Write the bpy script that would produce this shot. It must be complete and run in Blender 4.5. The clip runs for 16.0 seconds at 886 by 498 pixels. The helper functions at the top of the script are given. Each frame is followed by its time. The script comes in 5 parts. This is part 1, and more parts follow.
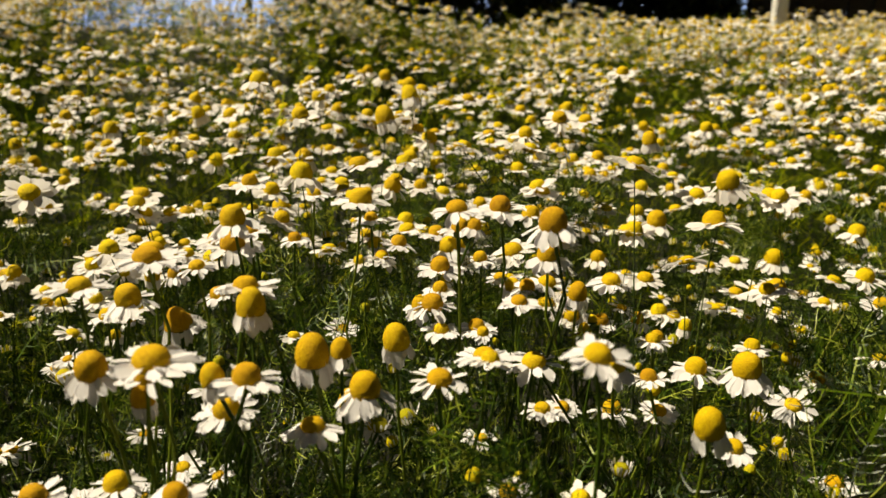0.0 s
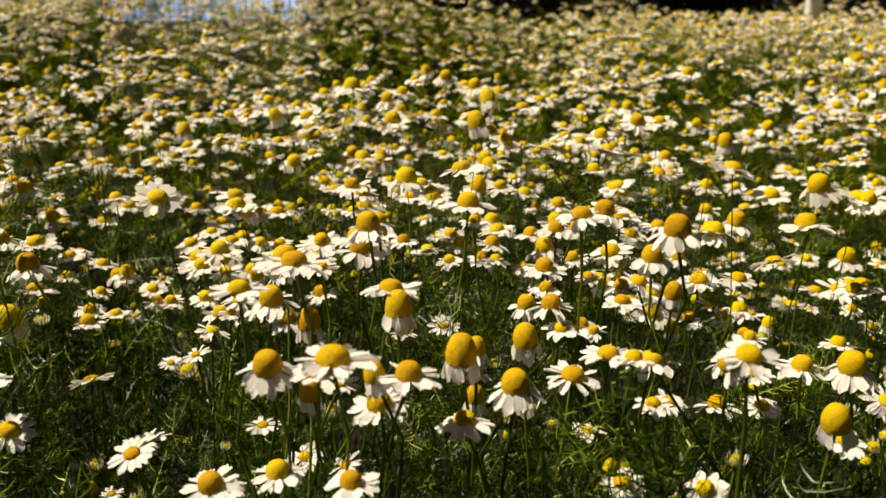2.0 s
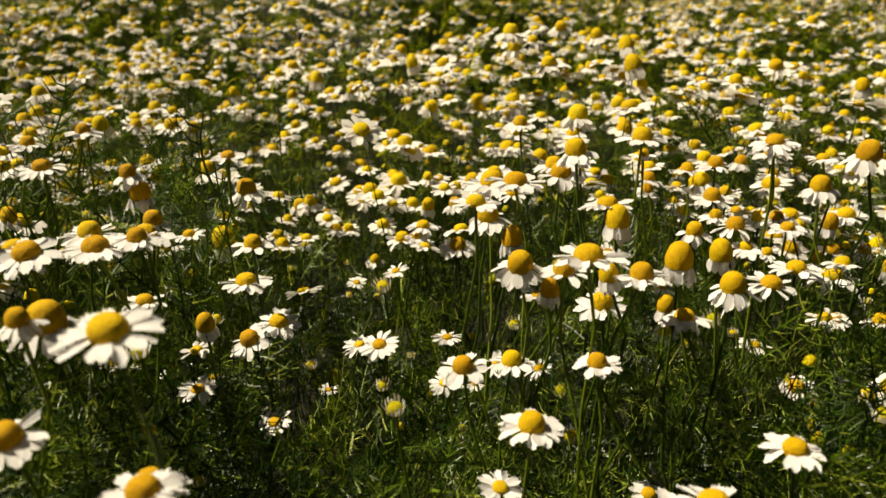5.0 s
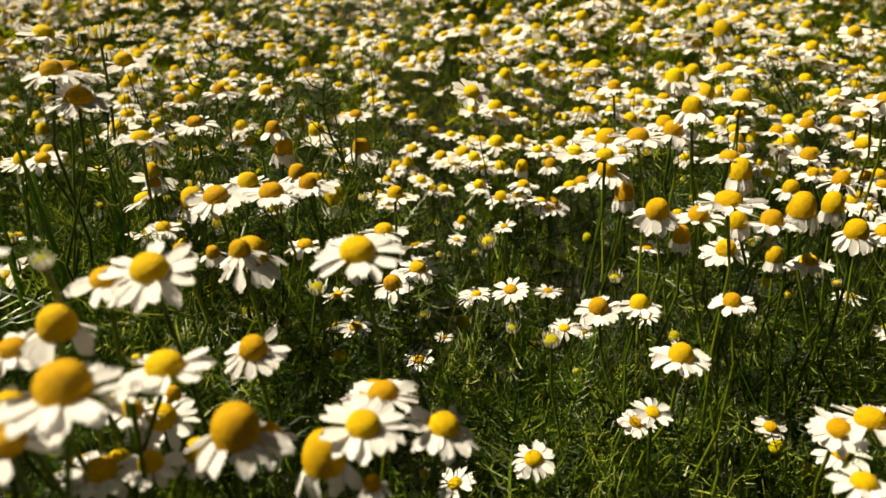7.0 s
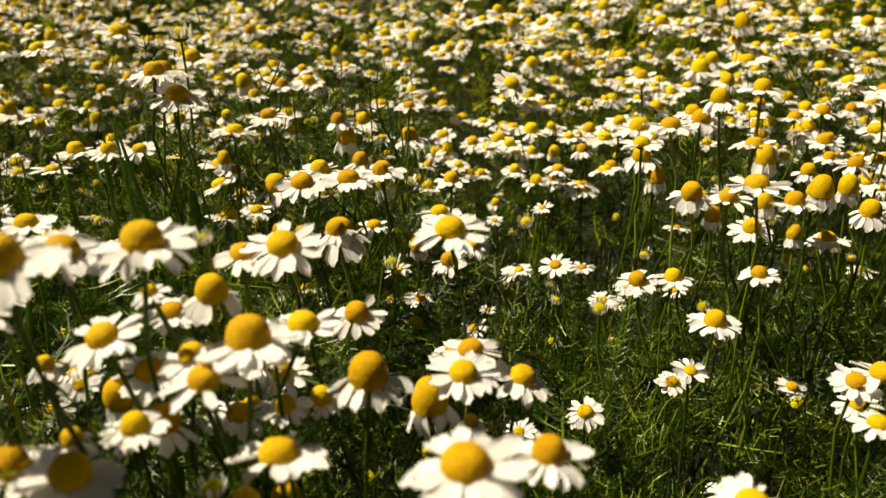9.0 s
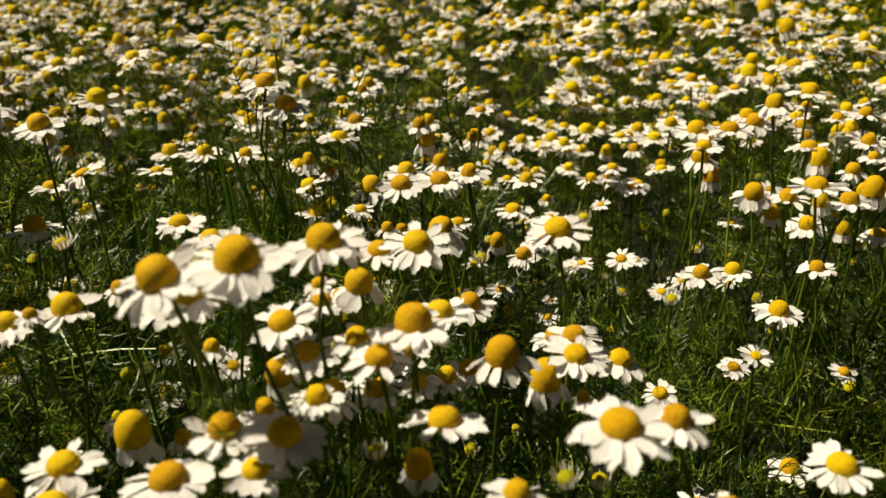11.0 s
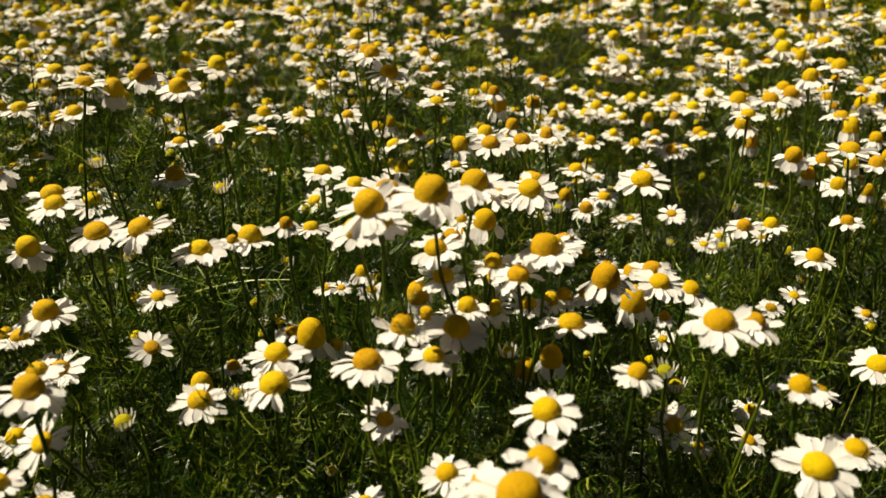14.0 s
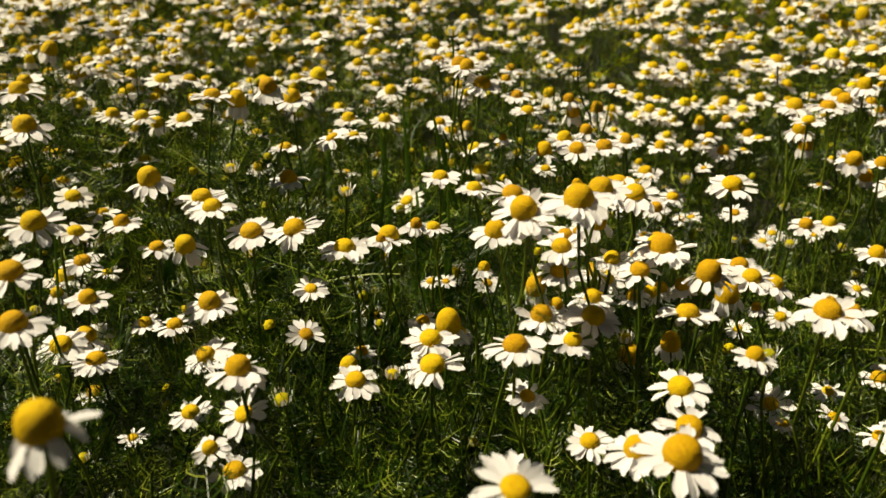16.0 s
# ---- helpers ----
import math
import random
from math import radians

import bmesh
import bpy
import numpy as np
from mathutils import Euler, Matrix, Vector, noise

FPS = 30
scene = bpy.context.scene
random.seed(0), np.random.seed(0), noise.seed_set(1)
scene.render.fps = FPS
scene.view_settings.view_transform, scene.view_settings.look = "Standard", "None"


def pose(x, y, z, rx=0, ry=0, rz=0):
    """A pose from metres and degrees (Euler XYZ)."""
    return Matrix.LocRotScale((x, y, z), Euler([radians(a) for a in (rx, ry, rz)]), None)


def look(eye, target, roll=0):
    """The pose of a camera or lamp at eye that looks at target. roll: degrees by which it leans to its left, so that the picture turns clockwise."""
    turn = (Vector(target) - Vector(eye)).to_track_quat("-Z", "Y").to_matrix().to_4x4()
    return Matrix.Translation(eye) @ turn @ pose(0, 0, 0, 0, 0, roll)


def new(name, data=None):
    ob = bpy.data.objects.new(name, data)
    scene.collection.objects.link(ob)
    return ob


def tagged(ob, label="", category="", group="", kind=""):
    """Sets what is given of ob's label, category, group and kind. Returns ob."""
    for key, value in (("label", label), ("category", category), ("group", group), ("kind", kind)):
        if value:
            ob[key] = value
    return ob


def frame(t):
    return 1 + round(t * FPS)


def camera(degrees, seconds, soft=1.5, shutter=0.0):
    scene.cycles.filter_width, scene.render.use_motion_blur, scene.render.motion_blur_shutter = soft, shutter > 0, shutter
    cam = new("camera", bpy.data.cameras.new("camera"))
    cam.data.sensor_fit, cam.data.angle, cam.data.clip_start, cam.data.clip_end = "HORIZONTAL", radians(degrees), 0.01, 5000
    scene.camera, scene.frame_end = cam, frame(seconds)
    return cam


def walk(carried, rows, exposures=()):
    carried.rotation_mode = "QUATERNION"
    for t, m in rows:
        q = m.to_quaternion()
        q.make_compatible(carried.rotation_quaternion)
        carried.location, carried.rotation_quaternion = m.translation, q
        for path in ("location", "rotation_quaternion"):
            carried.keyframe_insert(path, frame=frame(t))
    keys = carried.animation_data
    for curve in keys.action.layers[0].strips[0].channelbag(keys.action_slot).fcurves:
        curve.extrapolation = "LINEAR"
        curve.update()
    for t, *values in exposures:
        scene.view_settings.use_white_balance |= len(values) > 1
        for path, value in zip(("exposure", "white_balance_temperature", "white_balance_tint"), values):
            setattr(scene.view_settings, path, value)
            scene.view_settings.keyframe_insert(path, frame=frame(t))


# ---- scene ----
cam = camera(57.25, 16.0, soft=1.5)
cam.data.dof.use_dof, cam.data.dof.focus_distance, cam.data.dof.aperture_fstop = True, 0.375, 16.0
# seconds, eye, target, roll
PATH = [
    (0, (0.00004, -0.00003, 0.50025), (0.00005, 0.48202, 0.36746), -0.003),
    (0.5, (-0.01594, -0.00447, 0.50249), (-0.01983, 0.47707, 0.36794), -0.209),
    (1, (-0.02274, -0.00606, 0.50264), (-0.02940, 0.47513, 0.36698), -0.318),
    (1.5, (-0.03241, -0.01276, 0.50380), (-0.04193, 0.46801, 0.36680), -0.378),
    (2, (-0.04103, -0.01696, 0.50991), (-0.05308, 0.46356, 0.37221), -0.425),
    (2.5, (-0.05634, -0.02479, 0.51281), (-0.07105, 0.45520, 0.37355), -0.405),
    (3, (-0.06936, -0.03487, 0.50911), (-0.09219, 0.44308, 0.36406), -0.434),
    (3.5, (-0.07915, -0.03951, 0.50525), (-0.10920, 0.43643, 0.35500), -0.410),
    (4, (-0.08866, -0.04452, 0.50444), (-0.12317, 0.43013, 0.35110), -0.572),
    (6.5, (-0.14010, -0.09162, 0.50610), (-0.19094, 0.37578, 0.33596), -0.922),
    (7, (-0.15391, -0.09425, 0.50175), (-0.20584, 0.37217, 0.32923), -1.024),
    (7.5, (-0.15990, -0.09754, 0.50481), (-0.21163, 0.36806, 0.33003), -1.045),
    (8, (-0.16495, -0.10660, 0.50795), (-0.21698, 0.35751, 0.32938), -1.165),
    (10.5, (-0.19074, -0.16259, 0.52526), (-0.25234, 0.29757, 0.33965), -1.774),
    (11, (-0.20119, -0.16589, 0.52880), (-0.26427, 0.29328, 0.34123), -1.806),
    (11.5, (-0.20641, -0.17300, 0.52965), (-0.27113, 0.28532, 0.34058), -1.867),
    (12, (-0.21725, -0.18405, 0.53039), (-0.28334, 0.27267, 0.33793), -1.664),
    (12.5, (-0.22266, -0.19383, 0.53716), (-0.28892, 0.26183, 0.34226), -1.577),
    (13, (-0.22576, -0.20925, 0.54084), (-0.29136, 0.24501, 0.34248), -1.405),
    (13.5, (-0.22729, -0.21835, 0.54448), (-0.29209, 0.23437, 0.34236), -1.188),
    (14, (-0.23569, -0.22857, 0.54292), (-0.29881, 0.22304, 0.33782), -1.083),
    (14.5, (-0.24505, -0.23748, 0.55118), (-0.30790, 0.21311, 0.34377), -1.083),
    (15, (-0.25869, -0.24748, 0.55641), (-0.32148, 0.20266, 0.34800), -0.989),
    (15.5, (-0.26845, -0.25701, 0.55990), (-0.33277, 0.19299, 0.35165), -1.047),
    (16, (-0.27843, -0.26850, 0.56072), (-0.34488, 0.18114, 0.35238), -1.238),
]
walk(cam, [(t, look(eye, target, roll)) for t, eye, target, roll in PATH], exposures=((0.0, 0.49, 7650, 5), (4.0, 0.49, 7650, 4.5), (6.5, 0.68, 7850, 2.5), (8.0, 0.70, 7850, 2.5), (10.5, 0.60, 7750, 2.5), (11.0, 0.45, 7650, 3), (12.5, 0.45, 7650, 3), (14.0, 0.52, 7700, 2.5), (16.0, 0.53, 7700, 2.5)))

# ---- world and sun ----
SUN_ELEVATION, SUN_AZIMUTH = 56.0, 272.0  # azimuth clockwise from +y
sky_world = bpy.data.worlds.new("sky")
scene.world = sky_world
sky_world.use_nodes = True
wn = sky_world.node_tree.nodes
wn.clear()
sky_tex = wn.new("ShaderNodeTexSky")
sky_tex.sky_type = "NISHITA"
sky_tex.sun_disc = False
sky_tex.sun_elevation = radians(SUN_ELEVATION)
sky_tex.sun_rotation = radians(SUN_AZIMUTH)
sky_tex.altitude, sky_tex.dust_density, sky_tex.ozone_density = 1200.0, 0.1, 3.0
sky_bg = wn.new("ShaderNodeBackground")
sky_bg.inputs["Strength"].default_value = 0.004
sky_out = wn.new("ShaderNodeOutputWorld")
sky_world.node_tree.links.new(sky_tex.outputs[0], sky_bg.inputs[0])
sky_world.node_tree.links.new(sky_bg.outputs[0], sky_out.inputs[0])

sun_data = bpy.data.lights.new("sun", "SUN")
sun_data.energy = 5.0
sun_data.angle = radians(0.5)
sun_data.color = (1.0, 0.93, 0.78)
sun = new("sun", sun_data)
_az, _el = radians(SUN_AZIMUTH), radians(SUN_ELEVATION)
sun_way = Vector((math.sin(_az) * math.cos(_el), math.cos(_az) * math.cos(_el), math.sin(_el)))
sun.matrix_world = look(sun_way * 20, (0, 0, 0))


# ---- materials ----
def material(name):
    m = bpy.data.materials.new(name)
    m.use_nodes = True
    nt = m.node_tree
    nt.nodes.clear()
    out = nt.nodes.new("ShaderNodeOutputMaterial")
    return m, nt, out


def node(nt, kind, **values):
    n = nt.nodes.new(kind)
    for key, v in values.items():
        n.inputs[key.replace("_", " ")].default_value = v
    return n


def ramp(nt, source, stops):
    r = nt.nodes.new("ShaderNodeValToRGB")
    els = r.color_ramp.elements
    els[0].position, els[0].color = stops[0][0], (*stops[0][1], 1)
    els[1].position, els[1].color = stops[-1][0], (*stops[-1][1], 1)
    for p, c in stops[1:-1]:
        e = els.new(p)
        e.color = (*c, 1)
    nt.links.new(source, r.inputs[0])
    return r


def coords(nt, world=True):
    if world:
        return nt.nodes.new("ShaderNodeNewGeometry").outputs["Position"]
    return nt.nodes.new("ShaderNodeTexCoord").outputs["Object"]


def chance(nt, world=True):
    """A random value for each flower: by mesh island in the joined masses, by object for the single ones."""
    if world:
        return nt.nodes.new("ShaderNodeNewGeometry").outputs["Random Per Island"]
    return nt.nodes.new("ShaderNodeObjectInfo").outputs["Random"]


def leafy(name, stops, world, thin, rough, grain, bump_scale=0.0, bump=0.0, gloss=0.3, each=0.6):
    """A surface that lets part of the light through: petals, leaves, stems."""
    m, nt, out = material(name)
    co = coords(nt, world)
    tex = node(nt, "ShaderNodeTexNoise", Scale=grain, Detail=3.0)
    nt.links.new(co, tex.inputs["Vector"])
    add = nt.nodes.new("ShaderNodeMath")
    add.operation = "MULTIPLY_ADD"
    nt.links.new(chance(nt, world), add.inputs[0])
    add.inputs[1].default_value = each
    sub = nt.nodes.new("ShaderNodeMath")
    sub.operation = "MULTIPLY"
    nt.links.new(tex.outputs[0], sub.inputs[0])
    sub.inputs[1].default_value = 1.0 - each
    nt.links.new(sub.outputs[0], add.inputs[2])
    col = ramp(nt, add.outputs[0], stops)
    bsdf = node(nt, "ShaderNodeBsdfPrincipled", Roughness=rough)
    bsdf.inputs["Specular IOR Level"].default_value = gloss
    nt.links.new(col.outputs[0], bsdf.inputs["Base Color"])
    trans = nt.nodes.new("ShaderNodeBsdfTranslucent")
    nt.links.new(col.outputs[0], trans.inputs["Color"])
    mix = nt.nodes.new("ShaderNodeMixShader")
    mix.inputs[0].default_value = thin
    nt.links.new(bsdf.outputs[0], mix.inputs[1])
    nt.links.new(trans.outputs[0], mix.inputs[2])
    nt.links.new(mix.outputs[0], out.inputs[0])
    if bump:
        bt = node(nt, "ShaderNodeTexNoise", Scale=bump_scale, Detail=2.0)
        nt.links.new(co, bt.inputs["Vector"])
        b = node(nt, "ShaderNodeBump", Strength=bump, Distance=0.0005)
        nt.links.new(bt.outputs[0], b.inputs["Height"])
        nt.links.new(b.outputs[0], bsdf.inputs["Normal"])
    return m


def floret(name, stops, world, cell):
    """The packed florets of a flower's disc."""
    m, nt, out = material(name)
    co = coords(nt, world)
    vor = node(nt, "ShaderNodeTexVoronoi", Scale=cell)
    nt.links.new(co, vor.inputs["Vector"])
    tex = node(nt, "ShaderNodeTexNoise", Scale=cell * 0.2, Detail=2.0)
    nt.links.new(co, tex.inputs["Vector"])
    a = nt.nodes.new("ShaderNodeMath")
    a.operation = "MULTIPLY_ADD"
    nt.links.new(chance(nt, world), a.inputs[0])
    a.inputs[1].default_value = 0.55
    s = nt.nodes.new("ShaderNodeMath")
    s.operation = "MULTIPLY"
    nt.links.new(tex.outputs[0], s.inputs[0])
    s.inputs[1].default_value = 0.45
    nt.links.new(s.outputs[0], a.inputs[2])
    col = ramp(nt, a.outputs[0], stops)
    # shade between the florets, painted as a brown darkening of the pits
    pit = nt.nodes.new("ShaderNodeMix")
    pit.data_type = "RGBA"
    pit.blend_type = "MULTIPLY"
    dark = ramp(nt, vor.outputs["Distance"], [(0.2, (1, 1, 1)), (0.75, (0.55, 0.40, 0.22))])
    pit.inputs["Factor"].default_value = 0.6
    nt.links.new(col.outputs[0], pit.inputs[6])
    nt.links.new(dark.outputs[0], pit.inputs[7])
    bsdf = node(nt, "ShaderNodeBsdfPrincipled", Roughness=0.75)
    bsdf.inputs["Specular IOR Level"].default_value = 0.2
    nt.links.new(pit.outputs[2], bsdf.inputs["Base Color"])
    b = node(nt, "ShaderNodeBump", Strength=0.6, Distance=0.0005)
    b.invert = True
    nt.links.new(vor.outputs["Distance"], b.inputs["Height"])
    nt.links.new(b.outputs[0], bsdf.inputs["Normal"])
    nt.links.new(bsdf.outputs[0], out.inputs[0])
    return m


WHITE = [(0.0, (0.72, 0.67, 0.66)), (0.4, (0.80, 0.765, 0.75)), (1.0, (0.85, 0.825, 0.81))]
GOLD = [(0.0, (0.36, 0.16, 0.006)), (0.25, (0.58, 0.33, 0.008)), (0.6, (0.70, 0.46, 0.010)), (1.0, (0.77, 0.59, 0.014))]
# LEAF's dark and pale ends paint in deep shade and sunlit strands, at random
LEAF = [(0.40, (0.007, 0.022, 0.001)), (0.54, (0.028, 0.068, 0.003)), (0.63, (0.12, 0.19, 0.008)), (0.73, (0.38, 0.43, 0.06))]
STEM = [(0.0, (0.012, 0.030, 0.002)), (0.45, (0.034, 0.066, 0.003)), (0.75, (0.09, 0.13, 0.006)), (0.95, (0.25, 0.28, 0.03))]
BUD = [(0.0, (0.22, 0.28, 0.010)), (0.4, (0.48, 0.44, 0.010)), (1.0, (0.74, 0.55, 0.010))]
m_petal = leafy("white_petal", [(0.0, (0.74, 0.70, 0.71)), (0.4, (0.81, 0.785, 0.805)), (1.0, (0.86, 0.84, 0.865))], False, 0.30, 0.6, 6.0, 25.0, 0.15)
m_petal_far = leafy("white_petal_mass", WHITE, True, 0.30, 0.6, 300.0)
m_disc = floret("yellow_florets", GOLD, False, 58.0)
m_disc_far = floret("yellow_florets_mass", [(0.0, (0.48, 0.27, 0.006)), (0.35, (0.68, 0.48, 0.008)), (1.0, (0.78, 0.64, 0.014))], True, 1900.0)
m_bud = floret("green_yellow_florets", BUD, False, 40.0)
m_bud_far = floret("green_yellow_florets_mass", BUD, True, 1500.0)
m_stem = leafy("green_stem", [(0.0, (0.018, 0.040, 0.002)), (0.45, (0.048, 0.088, 0.004)), (0.75, (0.13, 0.17, 0.010)), (0.95, (0.28, 0.31, 0.05))], False, 0.1, 0.5, 60.0)
m_stem_far = leafy("green_stem_mass", STEM, True, 0.1, 0.5, 60.0)
m_stalk = leafy("pale_stalk", [(0.0, (0.06, 0.09, 0.006)), (0.5, (0.20, 0.22, 0.03)), (1.0, (0.42, 0.42, 0.10))], True, 0.1, 0.5, 40.0)
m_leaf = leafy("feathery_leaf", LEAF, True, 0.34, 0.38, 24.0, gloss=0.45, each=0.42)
# brighter copy of the leaf: the sunlit look of upper, farther foliage as colour
SUNLIT_LEAF = [(0.36, (0.010, 0.030, 0.001)), (0.475, (0.060, 0.120, 0.002)), (0.55, (0.27, 0.34, 0.006)), (0.64, (0.50, 0.53, 0.02))]
m_leaf_sunlit = leafy("sunlit_feathery_leaf", SUNLIT_LEAF, True, 0.48, 0.45, 20.0, gloss=0.2, each=0.32)
m_grass = leafy("grass_blade", [(0.0, (0.05, 0.12, 0.010)), (1.0, (0.14, 0.27, 0.03))], True, 0.35, 0.45, 25.0)
m_broad = leafy("broad_leaf", [(0.0, (0.018, 0.05, 0.006)), (1.0, (0.05, 0.12, 0.012))], True, 0.3, 0.45, 60.0, 200.0, 0.3)
# near-black: the shade on the hedges is put into their leaf colour
m_hedge = leafy("shaded_hedge_leaf", [(0.0, (0.006, 0.010, 0.004)), (1.0, (0.022, 0.034, 0.008))], True, 0.1, 0.5, 8.0)


def rough_surface(name, stops, scale, bump, rough=0.9, metal=0.0):
    m, nt, out = material(name)
    co = coords(nt, True)
    big = node(nt, "ShaderNodeTexNoise", Scale=scale, Detail=6.0, Roughness=0.65)
    fine = node(nt, "ShaderNodeTexNoise", Scale=scale * 11, Detail=4.0)
    for tx in (big, fine):
        nt.links.new(co, tx.inputs["Vector"])
    mixv = nt.nodes.new("ShaderNodeMath")
    mixv.operation = "MULTIPLY_ADD"
    nt.links.new(fine.outputs[0], mixv.inputs[0])
    mixv.inputs[1].default_value = 0.5
    half = nt.nodes.new("ShaderNodeMath")
    half.operation = "MULTIPLY"
    half.inputs[1].default_value = 0.5
    nt.links.new(big.outputs[0], half.inputs[0])
    nt.links.new(half.outputs[0], mixv.inputs[2])
    col = ramp(nt, mixv.outputs[0], stops)
    bsdf = node(nt, "ShaderNodeBsdfPrincipled", Roughness=rough, Metallic=metal)
    nt.links.new(col.outputs[0], bsdf.inputs["Base Color"])
    b = node(nt, "ShaderNodeBump", Strength=bump, Distance=0.01)
    nt.links.new(mixv.outputs[0], b.inputs["Height"])
    nt.links.new(b.outputs[0], bsdf.inputs["Normal"])
    nt.links.new(bsdf.outputs[0], out.inputs[0])
    return m


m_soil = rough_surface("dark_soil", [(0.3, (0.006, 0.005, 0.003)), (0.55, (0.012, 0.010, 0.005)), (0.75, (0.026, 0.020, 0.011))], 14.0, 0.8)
m_wire = rough_surface("dark_fence_metal", [(0.3, (0.03, 0.04, 0.035)), (0.7, (0.07, 0.08, 0.07))], 30.0, 0.1, 0.5, 0.5)
m_whitepost = rough_surface("weathered_white_paint", [(0.3, (0.55, 0.53, 0.50)), (0.6, (0.78, 0.77, 0.74))], 20.0, 0.2, 0.7)
m_bark = rough_surface("dark_bark", [(0.3, (0.02, 0.014, 0.01)), (0.7, (0.07, 0.05, 0.035))], 25.0, 0.9)
m_sky = bpy.data.materials.new("clear_sky")
m_sky.use_nodes = True
_nt = m_sky.node_tree
_nt.nodes.clear()
_glow = node(_nt, "ShaderNodeEmission", Strength=1.0)
_glow.inputs["Color"].default_value = (0.36, 0.50, 0.92, 1)
_nt.links.new(_glow.outputs[0], _nt.nodes.new("ShaderNodeOutputMaterial").inputs[0])
m_plank = rough_surface("dark_brown_planks", [(0.3, (0.025, 0.018, 0.012)), (0.7, (0.07, 0.05, 0.032))], 9.0, 0.4)


# ---- mesh helpers ----
def part(name, data, mat, parent, label=""):
    """Links a mesh or a bmesh as one mesh object under a thing."""
    if isinstance(data, bmesh.types.BMesh):
        me = bpy.data.meshes.new(name)
        data.to_mesh(me)
        data.free()
        data = me
    if not data.materials:
        data.materials.append(mat)
    ob = new(name, data)
    if parent is not None:
        ob.parent = parent
    if label:
        ob["label"] = label
    return ob


def mesh_of(name, verts, faces, mat, smooth=True):
    me = bpy.data.meshes.new(name)
    me.from_pydata([tuple(v) for v in verts], [], [tuple(f) for f in faces])
    if smooth:
        me.polygons.foreach_set("use_smooth", [True] * len(me.polygons))
    me.materials.append(mat)
    return me


def join(*pieces):
    """Joins (verts, faces, slots) pieces into one."""
    vs, fs, ss, n = [], [], [], 0
    for v, f, s in pieces:
        v = np.asarray(v, float)
        vs.append(v)
        fs += [tuple(i + n for i in q) for q in f]
        ss += list(s)
        n += len(v)
    return np.concatenate(vs), fs, ss


def mass(name, groups, mats, label, category):
    """One mesh of kind stuff: groups of (piece, N x 4 x 4 poses)."""
    vs, loops, sizes, slots, base = [], [], [], [], 0
    for (v, f, s), m in groups:
        m = np.asarray(m, float)
        if not len(m):
            continue
        hom = np.c_[v, np.ones(len(v))]
        w = np.einsum("nij,vj->nvi", m[:, :3, :], hom)
        vs.append(w.reshape(-1, 3))
        flat = np.array([i for q in f for i in q])
        starts = base + np.arange(len(m))[:, None] * len(v)
        loops.append((starts + flat).ravel())
        sizes.append(np.tile([len(q) for q in f], len(m)))
        slots.append(np.tile(s, len(m)))
        base += len(v) * len(m)
    return flat_mesh(name, np.concatenate(vs), np.concatenate(loops), np.concatenate(sizes), np.concatenate(slots), mats, label, category)


def flat_mesh(name, co, loop, size, slot, mats, label, category):
    me = bpy.data.meshes.new(name)
    me.vertices.add(len(co))
    me.vertices.foreach_set("co", co.astype(np.float32).ravel())
    me.loops.add(len(loop))
    me.loops.foreach_set("vertex_index", loop.astype(np.int32))
    me.polygons.add(len(size))
    me.polygons.foreach_set("loop_start", np.r_[0, np.cumsum(size)[:-1]].astype(np.int32))
    for m in mats:
        me.materials.append(m)
    me.polygons.foreach_set("material_index", slot.astype(np.int32))
    me.polygons.foreach_set("use_smooth", np.ones(len(size), bool))
    me.update(calc_edges=True)
    ob = new(name, me)
    return tagged(ob, label, category, kind="stuff")


rng = np.random.default_rng(7)


def turn_z(a):
    return np.array([[math.cos(a), -math.sin(a), 0, 0], [math.sin(a), math.cos(a), 0, 0], [0, 0, 1, 0], [0, 0, 0, 1.0]])


def turn_y(a):
    return np.array([[math.cos(a), 0, math.sin(a), 0], [0, 1, 0, 0], [-math.sin(a), 0, math.cos(a), 0], [0, 0, 0, 1.0]])


def turn_x(a):
    return np.array([[1, 0, 0, 0], [0, math.cos(a), -math.sin(a), 0], [0, math.sin(a), math.cos(a), 0], [0, 0, 0, 1.0]])


def shift(x, y, z):
    m = np.eye(4)
    m[:3, 3] = x, y, z
    return m


def moved(v, m):
    return v @ m[:3, :3].T + m[:3, 3]


# ---- the parts of a flower, for a flower one unit wide ----
def disc_piece(height, radius, rings, around, rough=0.0, seed=1):
    """A domed or conical cushion of florets."""
    r = np.random.default_rng(seed)
    v, f = [], []
    for i in range(rings):
        u = i / rings
        rad = radius * (0.93 + 0.07 * math.sin(min(1, u * 5) * math.pi / 2)) * math.cos(u * math.pi / 2) ** (0.66 if height < radius * 1.4 else 0.8)
        z = height * math.sin(u * math.pi / 2) - 0.03 * (i == 0)
        for j in range(around):
            a = 2 * math.pi * (j + 0.5 * (i % 2)) / around
            k = 1 + rough * r.uniform(-1, 1)
            v.append((rad * k * math.cos(a), rad * k * math.sin(a), z * (1 + 0.4 * rough * r.uniform(-1, 1))))
    v.append((0, 0, height))
    for i in range(rings - 1):
        for j in range(around):
            k = (j + 1) % around
            f.append((i * around + j, i * around + k, (i + 1) * around + k, (i + 1) * around + j))
    top = (rings - 1) * around
    f += [(top + j, top + (j + 1) % around, len(v) - 1) for j in range(around)]
    return np.array(v), f, [0] * len(f)


